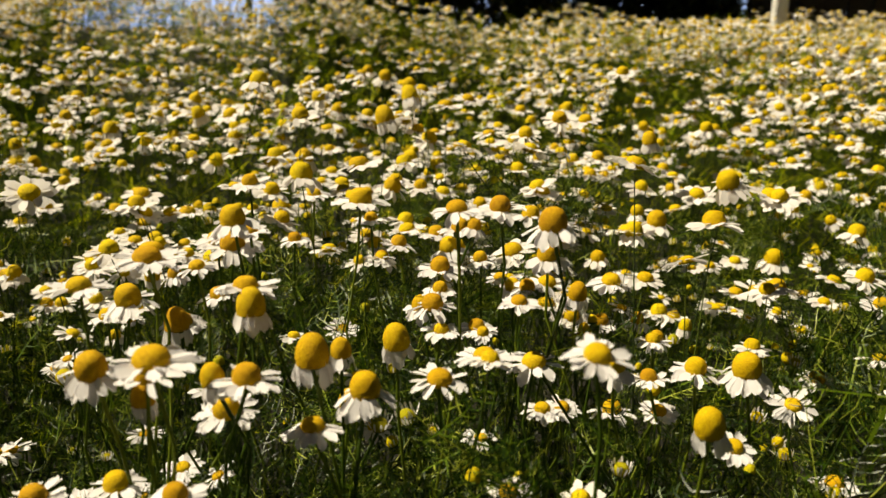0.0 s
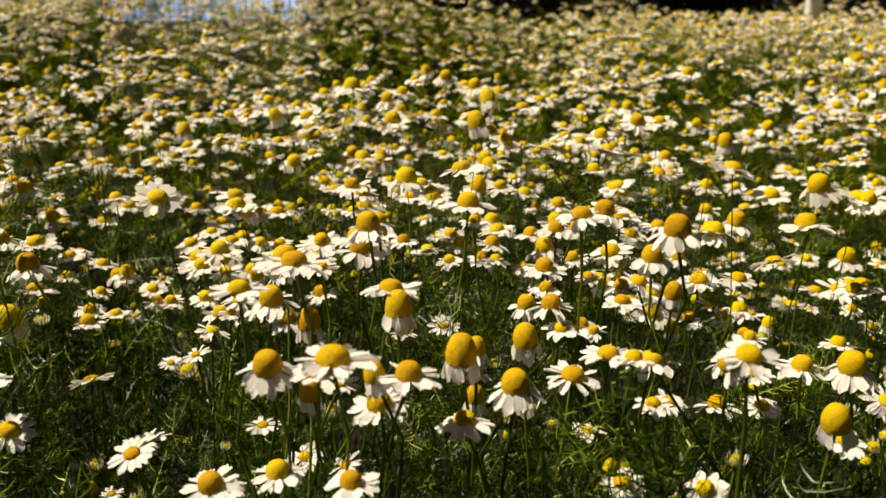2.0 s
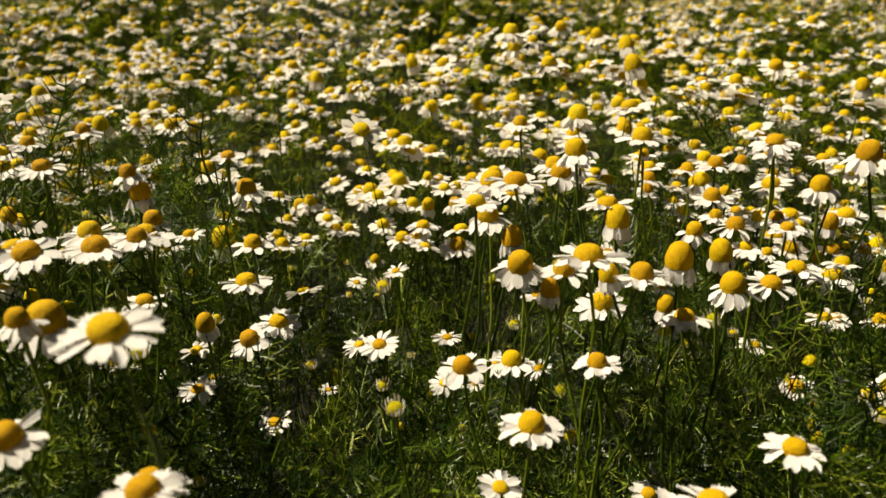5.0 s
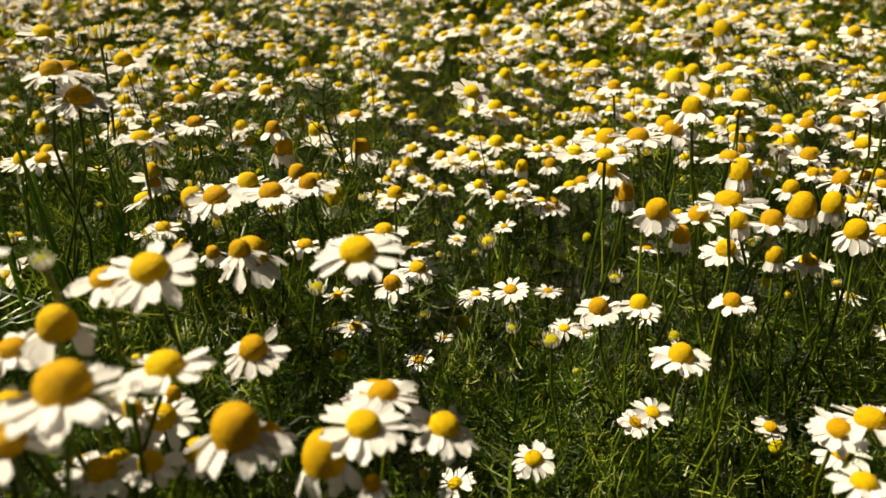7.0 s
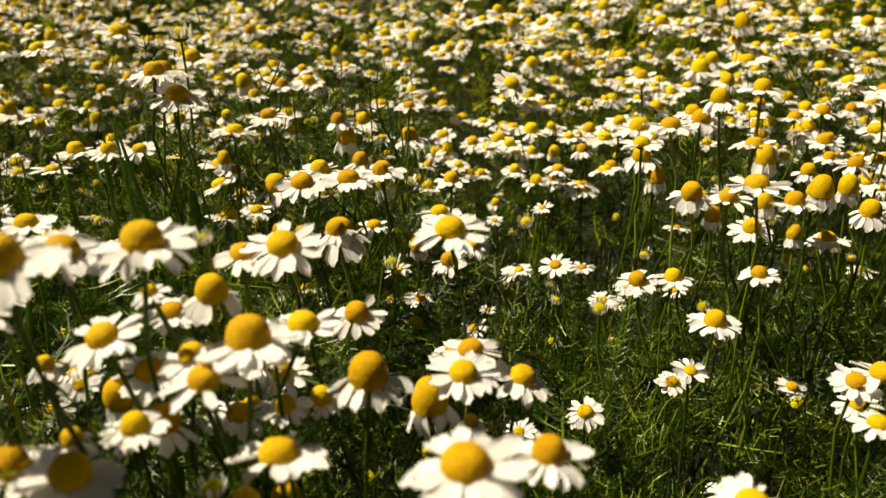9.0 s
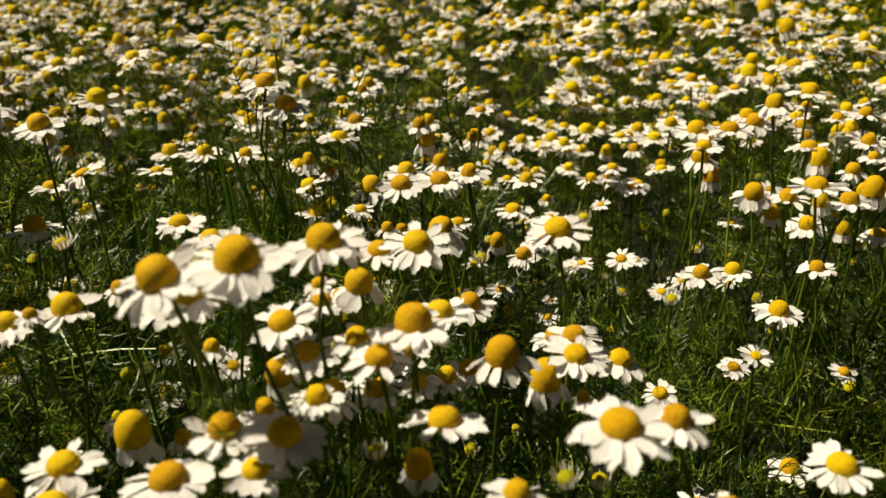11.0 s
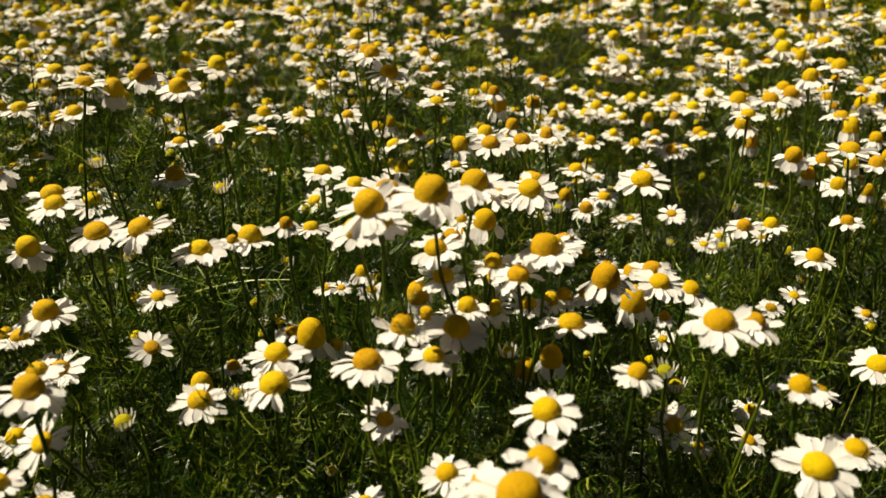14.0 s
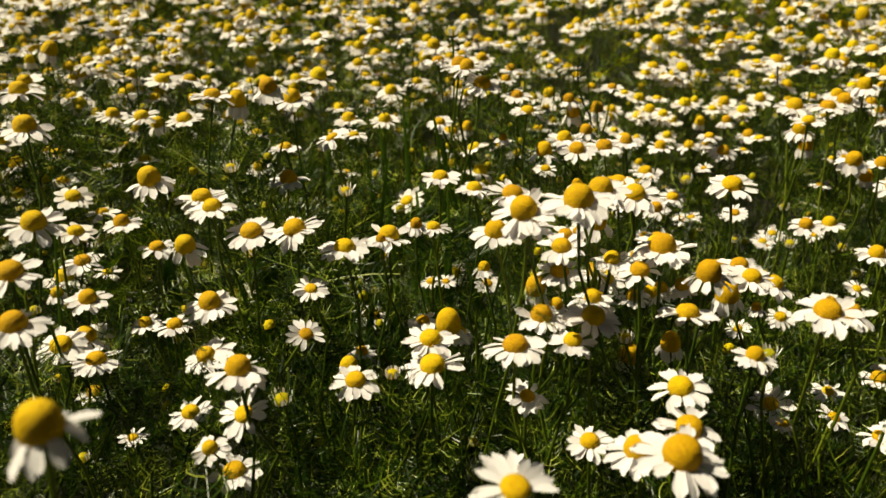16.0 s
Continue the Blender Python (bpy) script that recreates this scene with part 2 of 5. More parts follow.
def petal_piece(length, width, bend, along, across, seed=1):
    """One ray floret along +x: narrow foot, broad blunt tip with faint teeth, two grooves, bending down."""
    r = np.random.default_rng(seed)
    v, f = [], []
    skew, curl = r.uniform(-0.02, 0.02), r.uniform(-0.35, 0.5)
    for i in range(along + 1):
        s = i / along
        w = width * (0.42 + 0.58 * min(1, s / 0.55) ** 0.8) * (1 if s < 0.8 else math.sqrt(max(0.0, 1 - ((s - 0.8) / 0.235) ** 2)))
        for j in range(across + 1):
            q = 2 * j / across - 1
            x = length * s - (0.022 * (q * q) * (s > 0.75)) + (0.012 * math.cos(q * 9) * (i == along))
            y = q * w / 2 + skew * s * s
            z = -bend * length * s * s + 0.10 * width * math.cos(q * 3 * math.pi / 2 * 1.33) * s + curl * 0.12 * width * q * q * s
            v.append((x, y, z))
    n = across + 1
    for i in range(along):
        for j in range(across):
            f.append((i * n + j, (i + 1) * n + j, (i + 1) * n + j + 1, i * n + j + 1))
    return np.array(v), f, [1] * len(f)


def cup_piece(radius, around=10):
    """The green cup under the flower."""
    v, f = [], []
    for z, r in ((0.0, 0.96), (-0.05, 0.86), (-0.095, 0.5), (-0.12, 0.16)):
        v += [(radius * r * math.cos(2 * math.pi * j / around), radius * r * math.sin(2 * math.pi * j / around), z) for j in range(around)]
    for i in range(3):
        for j in range(around):
            k = (j + 1) % around
            f.append(((i + 1) * around + j, (i + 1) * around + k, i * around + k, i * around + j))
    return np.array(v), f, [2] * len(f)


# kind: disc height, disc radius, petals, droop in degrees, its spread, petal length, petal width
KINDS = {
    "young": (0.11, 0.165, 15, -4, 9, 0.36, 0.145),
    "open": (0.18, 0.20, 16, 1, 10, 0.345, 0.18),
    "full": (0.25, 0.21, 16, 4, 12, 0.35, 0.185),
    "cone": (0.30, 0.22, 14, 36, 16, 0.335, 0.185),
    "old": (0.37, 0.225, 13, 76, 10, 0.34, 0.185),
}
LABELS = {
    "young": "freshly opened white chamomile flower with a flat yellow disc",
    "open": "white chamomile flower with a low domed yellow disc",
    "full": "white chamomile flower with a domed golden disc, petals drooping a little",
    "cone": "ripe chamomile flower with a tall orange disc and drooping petals",
    "old": "overripe chamomile flower, egg-shaped orange disc, petals hanging straight down",
    "bud": "green-yellow chamomile bud with short unopened petals",
}


def head_poses(kind, seed):
    """Poses of the petals of one head."""
    h, rad, n, droop, spread, _, _ = KINDS[kind]
    r = np.random.default_rng(seed)
    n += int(r.integers(-1, 3))
    out = []
    for k in range(n):
        if r.random() < 0.07:
            continue
        a = 2 * math.pi * (k + r.uniform(-0.3, 0.3)) / n
        sag = 25 if r.random() < 0.12 else 0
        d = math.radians(droop + sag + r.normal(0, spread * 0.75))
        s = r.uniform(0.8, 1.06)
        twist = turn_x(r.normal(0, 0.3))
        out.append(turn_z(a) @ shift(rad * 0.82, 0, 0.012 * (k % 2) + 0.005) @ turn_y(d) @ twist @ np.diag([s, r.uniform(0.8, 1.1), s, 1]))
    return out


def far_head(kind, seed, rings, around, along, across):
    """A whole head in one piece, for the masses."""
    h, rad, n, droop, spread, length, width = KINDS[kind]
    h, rad = h, 1.05 * rad
    petal = petal_piece(length, width * 1.12, 0.12, along, across, seed)
    pieces = [disc_piece(h, rad, rings, around, 0.03, seed)]
    for m in head_poses(kind, seed):
        pieces.append((moved(petal[0], m), petal[1], petal[2]))
    return join(*pieces)


# ---- ground ----
def ground_z(x, y):
    """Height of the soil: level by the walk, rising a little towards the fence."""
    far = np.clip(np.asarray(y, float) - 0.7, 0, 4.0)
    return 0.035 * far + 0.012 * np.sin(np.asarray(x, float) * 3.1 + 0.7) * np.sin(np.asarray(y, float) * 2.3)


gx = np.unique(np.r_[np.linspace(-4, 4, 81), np.array([-400, -120, -40, -15, -8, 8, 15, 40, 120, 400.0])])
gy = np.unique(np.r_[np.linspace(-3, 6, 91), np.array([-400, -120, -40, -15, -8, 9, 15, 40, 120, 400.0])])
GX, GY = np.meshgrid(gx, gy)
gz = ground_z(GX, GY)
inside = (abs(GX) < 3.9) & (GY > -2.9) & (GY < 5.9)
gz = gz + inside * np.random.default_rng(3).uniform(-0.008, 0.008, GX.shape)
gv = np.stack([GX.ravel(), GY.ravel(), gz.ravel()], -1)
nx_ = len(gx)
gf = [(j * nx_ + i, j * nx_ + i + 1, (j + 1) * nx_ + i + 1, (j + 1) * nx_ + i) for j in range(len(gy) - 1) for i in range(nx_ - 1)]
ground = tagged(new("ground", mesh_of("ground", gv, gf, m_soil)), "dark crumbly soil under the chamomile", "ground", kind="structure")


# ---- single flowers by the walk ----
HEADS = {}
for kind_no, (kind_name, (h, rad, n, droop, spread, length, width)) in enumerate(KINDS.items()):
    petals = []
    for k in range(4):
        v, f, s = petal_piece(length, width, 0.02 + 0.06 * k, 6, 4, 10 * kind_no + k)
        petals.append(mesh_of("petal", v, f, m_petal))
    v, f, s = disc_piece(h, rad, 12, 20, 0.014, kind_no)
    disc = mesh_of("disc", v, f, m_disc)
    v, f, s = cup_piece(rad)
    HEADS[kind_name] = (petals, disc, mesh_of("cup", v, f, m_stem))
v, f, s = disc_piece(0.5, 0.42, 9, 16, 0.05, 40)
bud_disc = mesh_of("disc", v, f, m_bud)
v, f, s = cup_piece(0.44)
bud_cup = mesh_of("cup", v * (1, 1, 2.0), f, m_stem)
bud_petals = []
for k in range(3):
    v, f, s = petal_piece(0.46 + 0.08 * k, 0.13, -0.28 + 0.1 * k, 5, 2, 41 + k)
    bud_petals.append(mesh_of("petal", v, f, m_petal))


def tube(points, radii, around=6):
    """A stem through the points."""
    v, f = [], []
    for i, p in enumerate(points):
        ahead = (Vector(points[min(i + 1, len(points) - 1)]) - Vector(points[max(i - 1, 0)])).normalized()
        side = ahead.cross(Vector((0.3, 1, 0.1))).normalized()
        up = ahead.cross(side)
        for j in range(around):
            a = 2 * math.pi * j / around
            v.append(tuple(Vector(p) + radii[i] * (math.cos(a) * side + math.sin(a) * up)))
    for i in range(len(points) - 1):
        for j in range(around):
            k = (j + 1) % around
            f.append((i * around + j, i * around + k, (i + 1) * around + k, (i + 1) * around + j))
    f.append(tuple(range(around)))
    return v, f


def feather(length, pinnae, sub, seed, thick=1.0, lobe=0.22):
    """One feathery leaf along +x: a bent midrib, curved pinnae and, on each, thread-like lobes that hook upwards."""
    r = np.random.default_rng(seed)
    v, f = [], []

    def ribbon(pts, w):
        pts = [np.array(p, float) for p in pts]
        side = np.cross(pts[-1] - pts[0], (0.2, 0.1, 1))
        side *= w / max(np.linalg.norm(side), 1e-9)
        k, n = len(v), len(pts)
        for i, p in enumerate(pts):
            q = 1 - 0.65 * i / (n - 1)
            v.extend([p - side * q, p + side * q])
        f.extend([(k + 2 * i, k + 2 * i + 1, k + 2 * i + 3, k + 2 * i + 2) for i in range(n - 1)])

    bow, swing = r.uniform(-0.5, 0.3), r.uniform(-0.22, 0.22)
    spine = [np.array((length * s, swing * length * math.sin(2.6 * s), bow * length * s * s)) for s in np.linspace(0, 1, 5)]
    ribbon(spine, 0.00042 * thick)
    for i in range(pinnae):
        s = 0.12 + 0.86 * (i + 0.3 * r.random()) / pinnae
        k = min(int(s * 4), 3)
        p = spine[k] + (spine[k + 1] - spine[k]) * (s * 4 - k)
        for sgn in (-1, 1):
            ln = length * (lobe - 0.55 * lobe * abs(s - 0.42)) * r.uniform(0.65, 1.25)
            lift = r.uniform(-0.2, 0.5) * ln
            mid = p + np.array((0.2 * ln, sgn * 0.4 * ln, lift * 0.2))
            out = p + np.array((0.45 * ln, sgn * 0.68 * ln, lift * 0.6))
            tip = p + np.array((r.uniform(0.55, 0.95) * ln, sgn * r.uniform(0.65, 0.9) * ln, lift + r.uniform(0.0, 0.4) * ln))
            ribbon((p, mid, out, tip) if sub > 1 else (p, mid, tip), 0.00028 * thick)
            for q in range(sub):
                m = p + (mid - p) * 0.9 if q % 2 else mid + (tip - mid) * 0.35
                ribbon((m, m + np.array((r.uniform(0.25, 0.7), sgn * r.uniform(-0.5, 0.45), r.uniform(0.0, 0.7))) * ln * 0.62), 0.00024 * thick)
    return np.array(v), f, [1] * len(f)


stem_leaf = []
for k in range(4):
    v, f, s = feather(0.05, 9, 2, 240 + k, 1.0)
    stem_leaf.append(mesh_of("leaf", v, f, m_leaf))
flower_no = 0
single_heads = []


TILT = {"young": 17.0, "open": 7.0, "full": 3.0, "cone": 4.0, "old": 4.0, "bud": 5.0}


def flower(x, y, z, size, kind="full", lean=0.0, towards=190.0):
    """A chamomile flower: head centre, width in metres, kind, tilt of the head and the compass way it tilts to."""
    global flower_no
    flower_no += 1
    r = np.random.default_rng(1000 + flower_no)
    single_heads.append((x, y, z))
    lean += TILT[kind] + r.normal(0, 7)
    towards = math.radians(towards + r.normal(0, 35))
    axis = Vector((math.sin(towards) * math.sin(radians(lean)), math.cos(towards) * math.sin(radians(lean)), math.cos(radians(lean))))
    spread = r.uniform(0, 2 * math.pi)
    reach = r.uniform(0.02, 0.08)
    foot_x, foot_y = x + reach * math.cos(spread) - 0.15 * axis.x * z, y + reach * math.sin(spread) - 0.15 * axis.y * z
    foot_z = float(ground_z(foot_x, foot_y))
    thing = new("chamomile_flower")
    thing.location = (foot_x, foot_y, foot_z)
    thing.empty_display_size = 0.01
    tagged(thing, LABELS[kind], "flower", "chamomile flowers")
    base = Vector((foot_x, foot_y, foot_z))
    top = Vector((x, y, z))
    hub = top - axis * (0.10 * size)
    pts = []
    for i in range(9):
        s = i / 8
        c0, c1, c2, c3 = base, base.lerp(hub, 0.45) + Vector((r.normal(0, 0.03), r.normal(0, 0.03), 0)), hub - axis * 0.05 + Vector((r.normal(0, 0.012), r.normal(0, 0.012), 0)), hub
        p = (1 - s) ** 3 * c0 + 3 * s * (1 - s) ** 2 * c1 + 3 * s * s * (1 - s) * c2 + s**3 * c3
        pts.append(tuple(p - base))
    pts[0] = (pts[0][0], pts[0][1], pts[0][2] - 0.01)
    v, f = tube(pts, [0.0009 - 0.00004 * i for i in range(8)] + [0.0007])
    part("stem", mesh_of("stem", v, f, m_stem), m_stem, thing)
    for k in range(4):
        s = (0.88, 0.78, 0.68, 0.55)[k] + r.uniform(-0.05, 0.04)
        i = int(s * 8)
        at = Vector(pts[i]).lerp(Vector(pts[i + 1]), s * 8 - i)
        turn = Matrix.Rotation(2.4 * k + r.uniform(-0.6, 0.6), 4, "Z") @ Matrix.Rotation(-r.uniform(0.3, 1.1), 4, "Y")
        grow = (0.35, 0.55, 0.75, 0.95)[k] * r.uniform(0.8, 1.2)
        part("leaf", stem_leaf[int(r.integers(0, 4))], m_leaf, thing).matrix_basis = Matrix.Translation(at) @ turn @ Matrix.Scale(grow, 4)
    place = Matrix.Translation(top - base) @ axis.to_track_quat("Z", "Y").to_matrix().to_4x4() @ Matrix.Rotation(r.uniform(0, 6.28), 4, "Z") @ Matrix.Scale(size, 4)
    if kind == "bud":
        part("disc", bud_disc, m_bud, thing).matrix_basis = place
        part("cup", bud_cup, m_stem, thing).matrix_basis = place
        for k in range(15):
            m = Matrix(turn_z(6.28 * (k + r.uniform(-0.3, 0.3)) / 15) @ shift(0.42, 0, 0.02) @ turn_y(-1.15 + r.normal(0, 0.16)))
            part("petal", bud_petals[int(r.integers(0, 3))], m_petal, thing).matrix_basis = place @ m
        return thing
    petals, disc, cup = HEADS[kind]
    part("disc", disc, m_disc, thing).matrix_basis = place
    part("cup", cup, m_stem, thing).matrix_basis = place
    for m in head_poses(kind, 5000 + flower_no):
        part("petal", petals[int(r.integers(0, 4))], m_petal, thing).matrix_basis = place @ Matrix(m)
    return thing


flower(-0.1629, -0.0468, 0.4014, 0.0215, "open")
flower(-0.1461, -0.0273, 0.3936, 0.0165, "open")
flower(-0.1606, -0.0174, 0.4066, 0.0167, "full")
flower(-0.1216, 0.0252, 0.3899, 0.0204, "open")
flower(-0.1138, 0.0397, 0.3426, 0.0191, "open")
flower(-0.2400, -0.0774, 0.4101, 0.0275, "full")
flower(0.0053, 0.1122, 0.4121, 0.0225, "full")
flower(-0.2848, -0.1171, 0.4288, 0.0233, "young")
flower(-0.1316, 0.0327, 0.3458, 0.0198, "young")
flower(-0.0639, 0.0970, 0.3667, 0.0180, "open")
flower(-0.1353, 0.0368, 0.3382, 0.0194, "open")
flower(-0.1839, -0.0087, 0.4220, 0.0243, "open")
flower(-0.2346, -0.0572, 0.4055, 0.0215, "open")
flower(-0.1681, 0.0122, 0.4104, 0.0184, "full")
flower(-0.2492, -0.0565, 0.3946, 0.0218, "full")
flower(-0.2068, -0.0142, 0.4061, 0.0155, "full")
flower(-0.1572, 0.0343, 0.3490, 0.0164, "young")
flower(-0.2339, -0.0322, 0.4033, 0.0216, "open")
flower(-0.0500, 0.1302, 0.3658, 0.0239, "open")
flower(-0.0591, 0.1291, 0.3630, 0.0188, "open")
flower(-0.1945, 0.0106, 0.3914, 0.0066, "bud")
flower(-0.3712, -0.1570, 0.4687, 0.0205, "cone")
flower(-0.1868, 0.0238, 0.3609, 0.0202, "young")
flower(-0.1469, 0.0727, 0.3367, 0.0168, "young")
flower(-0.1713, 0.0516, 0.3314, 0.0141, "open")
flower(-0.0208, 0.1553, 0.3688, 0.0195, "open")
flower(-0.2628, -0.0356, 0.3810, 0.0174, "open")
flower(-0.0481, 0.1497, 0.3415, 0.0189, "open")
flower(-0.2327, 0.0041, 0.3976, 0.0170, "old")
flower(-0.2266, 0.0107, 0.4082, 0.0224, "open")
flower(-0.1823, 0.0559, 0.3558, 0.0081, "bud")
flower(-0.1885, 0.0607, 0.3853, 0.0100, "cone")
flower(-0.2629, -0.0078, 0.4144, 0.0208, "full")
flower(-0.2899, -0.0316, 0.3638, 0.0165, "young")
flower(-0.0896, 0.1546, 0.2927, 0.0218, "full")
flower(-0.2697, -0.0116, 0.4067, 0.0177, "open")
flower(-0.1911, 0.0655, 0.3980, 0.0212, "open")
flower(-0.2135, 0.0457, 0.4074, 0.0243, "cone")
flower(-0.2361, 0.0257, 0.4279, 0.0255, "full")
flower(-0.2448, 0.0189, 0.4215, 0.0194, "open")
flower(-0.2700, -0.0050, 0.4583, 0.0260, "full")
flower(-0.1752, 0.0879, 0.3845, 0.0224, "open")
flower(-0.2006, 0.0641, 0.3884, 0.0240, "old")
flower(-0.2854, -0.0171, 0.3855, 0.0184, "young")
flower(-0.2476, 0.0206, 0.3892, 0.0064, "bud")
flower(-0.2901, -0.0159, 0.4060, 0.0236, "open")
flower(-0.2619, 0.0166, 0.4095, 0.0164, "full")
flower(-0.1089, 0.1614, 0.3471, 0.0164, "young")
flower(-0.2813, -0.0007, 0.4102, 0.0200, "full")
flower(-0.2884, -0.0067, 0.4548, 0.0235, "full")
flower(-0.1909, 0.0904, 0.3919, 0.0210, "open")
flower(-0.0989, 0.1712, 0.3640, 0.0221, "full")
flower(0.0249, 0.1984, 0.3552, 0.0092, "bud")
flower(-0.2543, 0.0344, 0.4182, 0.0166, "full")
flower(-0.2759, 0.0137, 0.4074, 0.0122, "cone")
flower(-0.2876, 0.0039, 0.4447, 0.0179, "full")
flower(-0.2622, 0.0294, 0.4017, 0.0195, "cone")
flower(-0.2607, 0.0315, 0.4486, 0.0238, "full")
flower(-0.2337, 0.0587, 0.4154, 0.0222, "open")
flower(0.0411, 0.2008, 0.4152, 0.0195, "open")
flower(-0.2418, 0.0539, 0.3609, 0.0205, "old")
flower(-0.2183, 0.0768, 0.3862, 0.0156, "cone")
flower(-0.1975, 0.0979, 0.4289, 0.0240, "open")
flower(-0.3200, -0.0197, 0.3979, 0.0241, "open")
flower(-0.2426, 0.0582, 0.4097, 0.0102, "full")
flower(-0.2332, 0.0676, 0.3865, 0.0152, "cone")
flower(-0.2417, 0.0606, 0.3881, 0.0151, "full")
flower(-0.1503, 0.1500, 0.3329, 0.0173, "open")
flower(-0.2747, 0.0314, 0.4245, 0.0204, "open")
flower(-0.1972, 0.1061, 0.3822, 0.0190, "full")
flower(-0.2663, 0.0417, 0.4318, 0.0100, "full")
flower(-0.2274, 0.0798, 0.3827, 0.0167, "full")
flower(-0.0753, 0.2018, 0.3721, 0.0175, "full")
flower(-0.0520, 0.2098, 0.3128, 0.0147, "open")
flower(-0.3225, -0.0082, 0.4022, 0.0210, "open")
flower(-0.1765, 0.1327, 0.3340, 0.0151, "young")
flower(-0.0797, 0.2058, 0.4112, 0.0270, "open")
flower(-0.3003, 0.0197, 0.4347, 0.0216, "full")
flower(-0.2431, 0.0766, 0.4314, 0.0234, "open")
flower(-0.2569, 0.0637, 0.3828, 0.0208, "open")
flower(-0.2593, 0.0616, 0.4383, 0.0049, "bud")
flower(-0.1086, 0.1971, 0.3204, 0.0160, "open")
flower(-0.2599, 0.0629, 0.4217, 0.0212, "cone")
flower(-0.3801, -0.0520, 0.4129, 0.0215, "full")
flower(-0.3900, -0.0609, 0.3866, 0.0133, "full")
flower(-0.2748, 0.0502, 0.4042, 0.0212, "open")
flower(-0.3806, -0.0513, 0.3947, 0.0207, "young")
flower(-0.1445, 0.1754, 0.3659, 0.0070, "bud")
flower(-0.3375, -0.0093, 0.3853, 0.0062, "bud")
flower(-0.2554, 0.0702, 0.3813, 0.0128, "cone")
flower(-0.0237, 0.2274, 0.3922, 0.0224, "cone")
flower(-0.0583, 0.2223, 0.3985, 0.0215, "full")
flower(-0.2284, 0.0993, 0.3988, 0.0195, "full")
flower(-0.0403, 0.2277, 0.3799, 0.0197, "open")
flower(-0.2676, 0.0662, 0.4167, 0.0100, "full")
flower(-0.2848, 0.0505, 0.3950, 0.0204, "old")
flower(-0.3887, -0.0485, 0.3667, 0.0204, "open")
flower(-0.2729, 0.0637, 0.4157, 0.0171, "open")
flower(-0.2566, 0.0805, 0.4266, 0.0210, "open")
flower(-0.3195, 0.0199, 0.3914, 0.0239, "old")
flower(-0.0871, 0.2206, 0.4005, 0.0201, "full")
flower(-0.0697, 0.2270, 0.3959, 0.0170, "old")
flower(-0.2524, 0.0887, 0.3823, 0.0200, "full")
flower(-0.2585, 0.0846, 0.3871, 0.0151, "full")
flower(-0.3533, -0.0062, 0.3800, 0.0208, "open")
flower(-0.0415, 0.2395, 0.3974, 0.0250, "old")
flower(-0.1031, 0.2204, 0.4019, 0.0223, "cone")
flower(-0.2959, 0.0542, 0.4375, 0.0237, "open")
flower(-0.0916, 0.2270, 0.3892, 0.0170, "old")
flower(0.0841, 0.2312, 0.3773, 0.0224, "old")
flower(-0.0701, 0.2399, 0.3795, 0.0216, "full")
flower(-0.1242, 0.2177, 0.3610, 0.0206, "full")
flower(-0.3173, 0.0433, 0.3745, 0.0128, "cone")
flower(-0.0799, 0.2393, 0.3181, 0.0078, "bud")
flower(-0.3079, 0.0538, 0.4023, 0.0125, "cone")
flower(-0.2766, 0.0850, 0.3683, 0.0157, "full")
flower(-0.0012, 0.2538, 0.3839, 0.0225, "open")
flower(-0.1056, 0.2330, 0.3564, 0.0205, "full")
flower(-0.2583, 0.1073, 0.3781, 0.0134, "cone")
flower(-0.3606, 0.0113, 0.3731, 0.0186, "old")
flower(-0.3474, 0.0258, 0.4272, 0.0100, "full")
flower(-0.3337, 0.0397, 0.3824, 0.0150, "open")
flower(-0.2413, 0.1303, 0.4157, 0.0155, "cone")
flower(-0.4457, -0.0667, 0.4341, 0.0212, "full")
flower(-0.3075, 0.0671, 0.3886, 0.0134, "young")
flower(-0.0639, 0.2551, 0.4085, 0.0225, "old")
flower(-0.3861, -0.0025, 0.3649, 0.0082, "bud")
flower(-0.0359, 0.2661, 0.3885, 0.0170, "old")
flower(-0.3784, 0.0125, 0.3890, 0.0177, "young")
flower(-0.0673, 0.2636, 0.4140, 0.0223, "open")
flower(-0.3478, 0.0433, 0.4205, 0.0221, "full")
flower(0.0655, 0.2663, 0.3415, 0.0075, "bud")
flower(0.0152, 0.2742, 0.3836, 0.0218, "open")
flower(-0.0167, 0.2742, 0.3888, 0.0225, "old")
flower(-0.3149, 0.0804, 0.4302, 0.0184, "open")
flower(-0.2446, 0.1484, 0.4068, 0.0267, "cone")
flower(-0.4535, -0.0527, 0.4458, 0.0226, "open")
flower(-0.3385, 0.0585, 0.4202, 0.0125, "cone")
flower(-0.3774, 0.0218, 0.4054, 0.0164, "young")
flower(0.0386, 0.2760, 0.4322, 0.0238, "cone")
flower(-0.3663, 0.0381, 0.4170, 0.0232, "open")
flower(-0.4210, -0.0138, 0.3648, 0.0184, "open")
flower(-0.1213, 0.2574, 0.4159, 0.0211, "open")
flower(-0.3335, 0.0742, 0.4125, 0.0170, "open")
flower(-0.2303, 0.1739, 0.3851, 0.0068, "bud")
flower(0.0343, 0.2834, 0.3774, 0.0236, "open")
flower(-0.4397, -0.0275, 0.3613, 0.0125, "young")
flower(0.0259, 0.2844, 0.3216, 0.0199, "open")
flower(0.0633, 0.2786, 0.3778, 0.0208, "cone")
flower(-0.0138, 0.2865, 0.3525, 0.0088, "bud")
flower(-0.0361, 0.2849, 0.3598, 0.0183, "old")
flower(0.1066, 0.2674, 0.3510, 0.0173, "open")
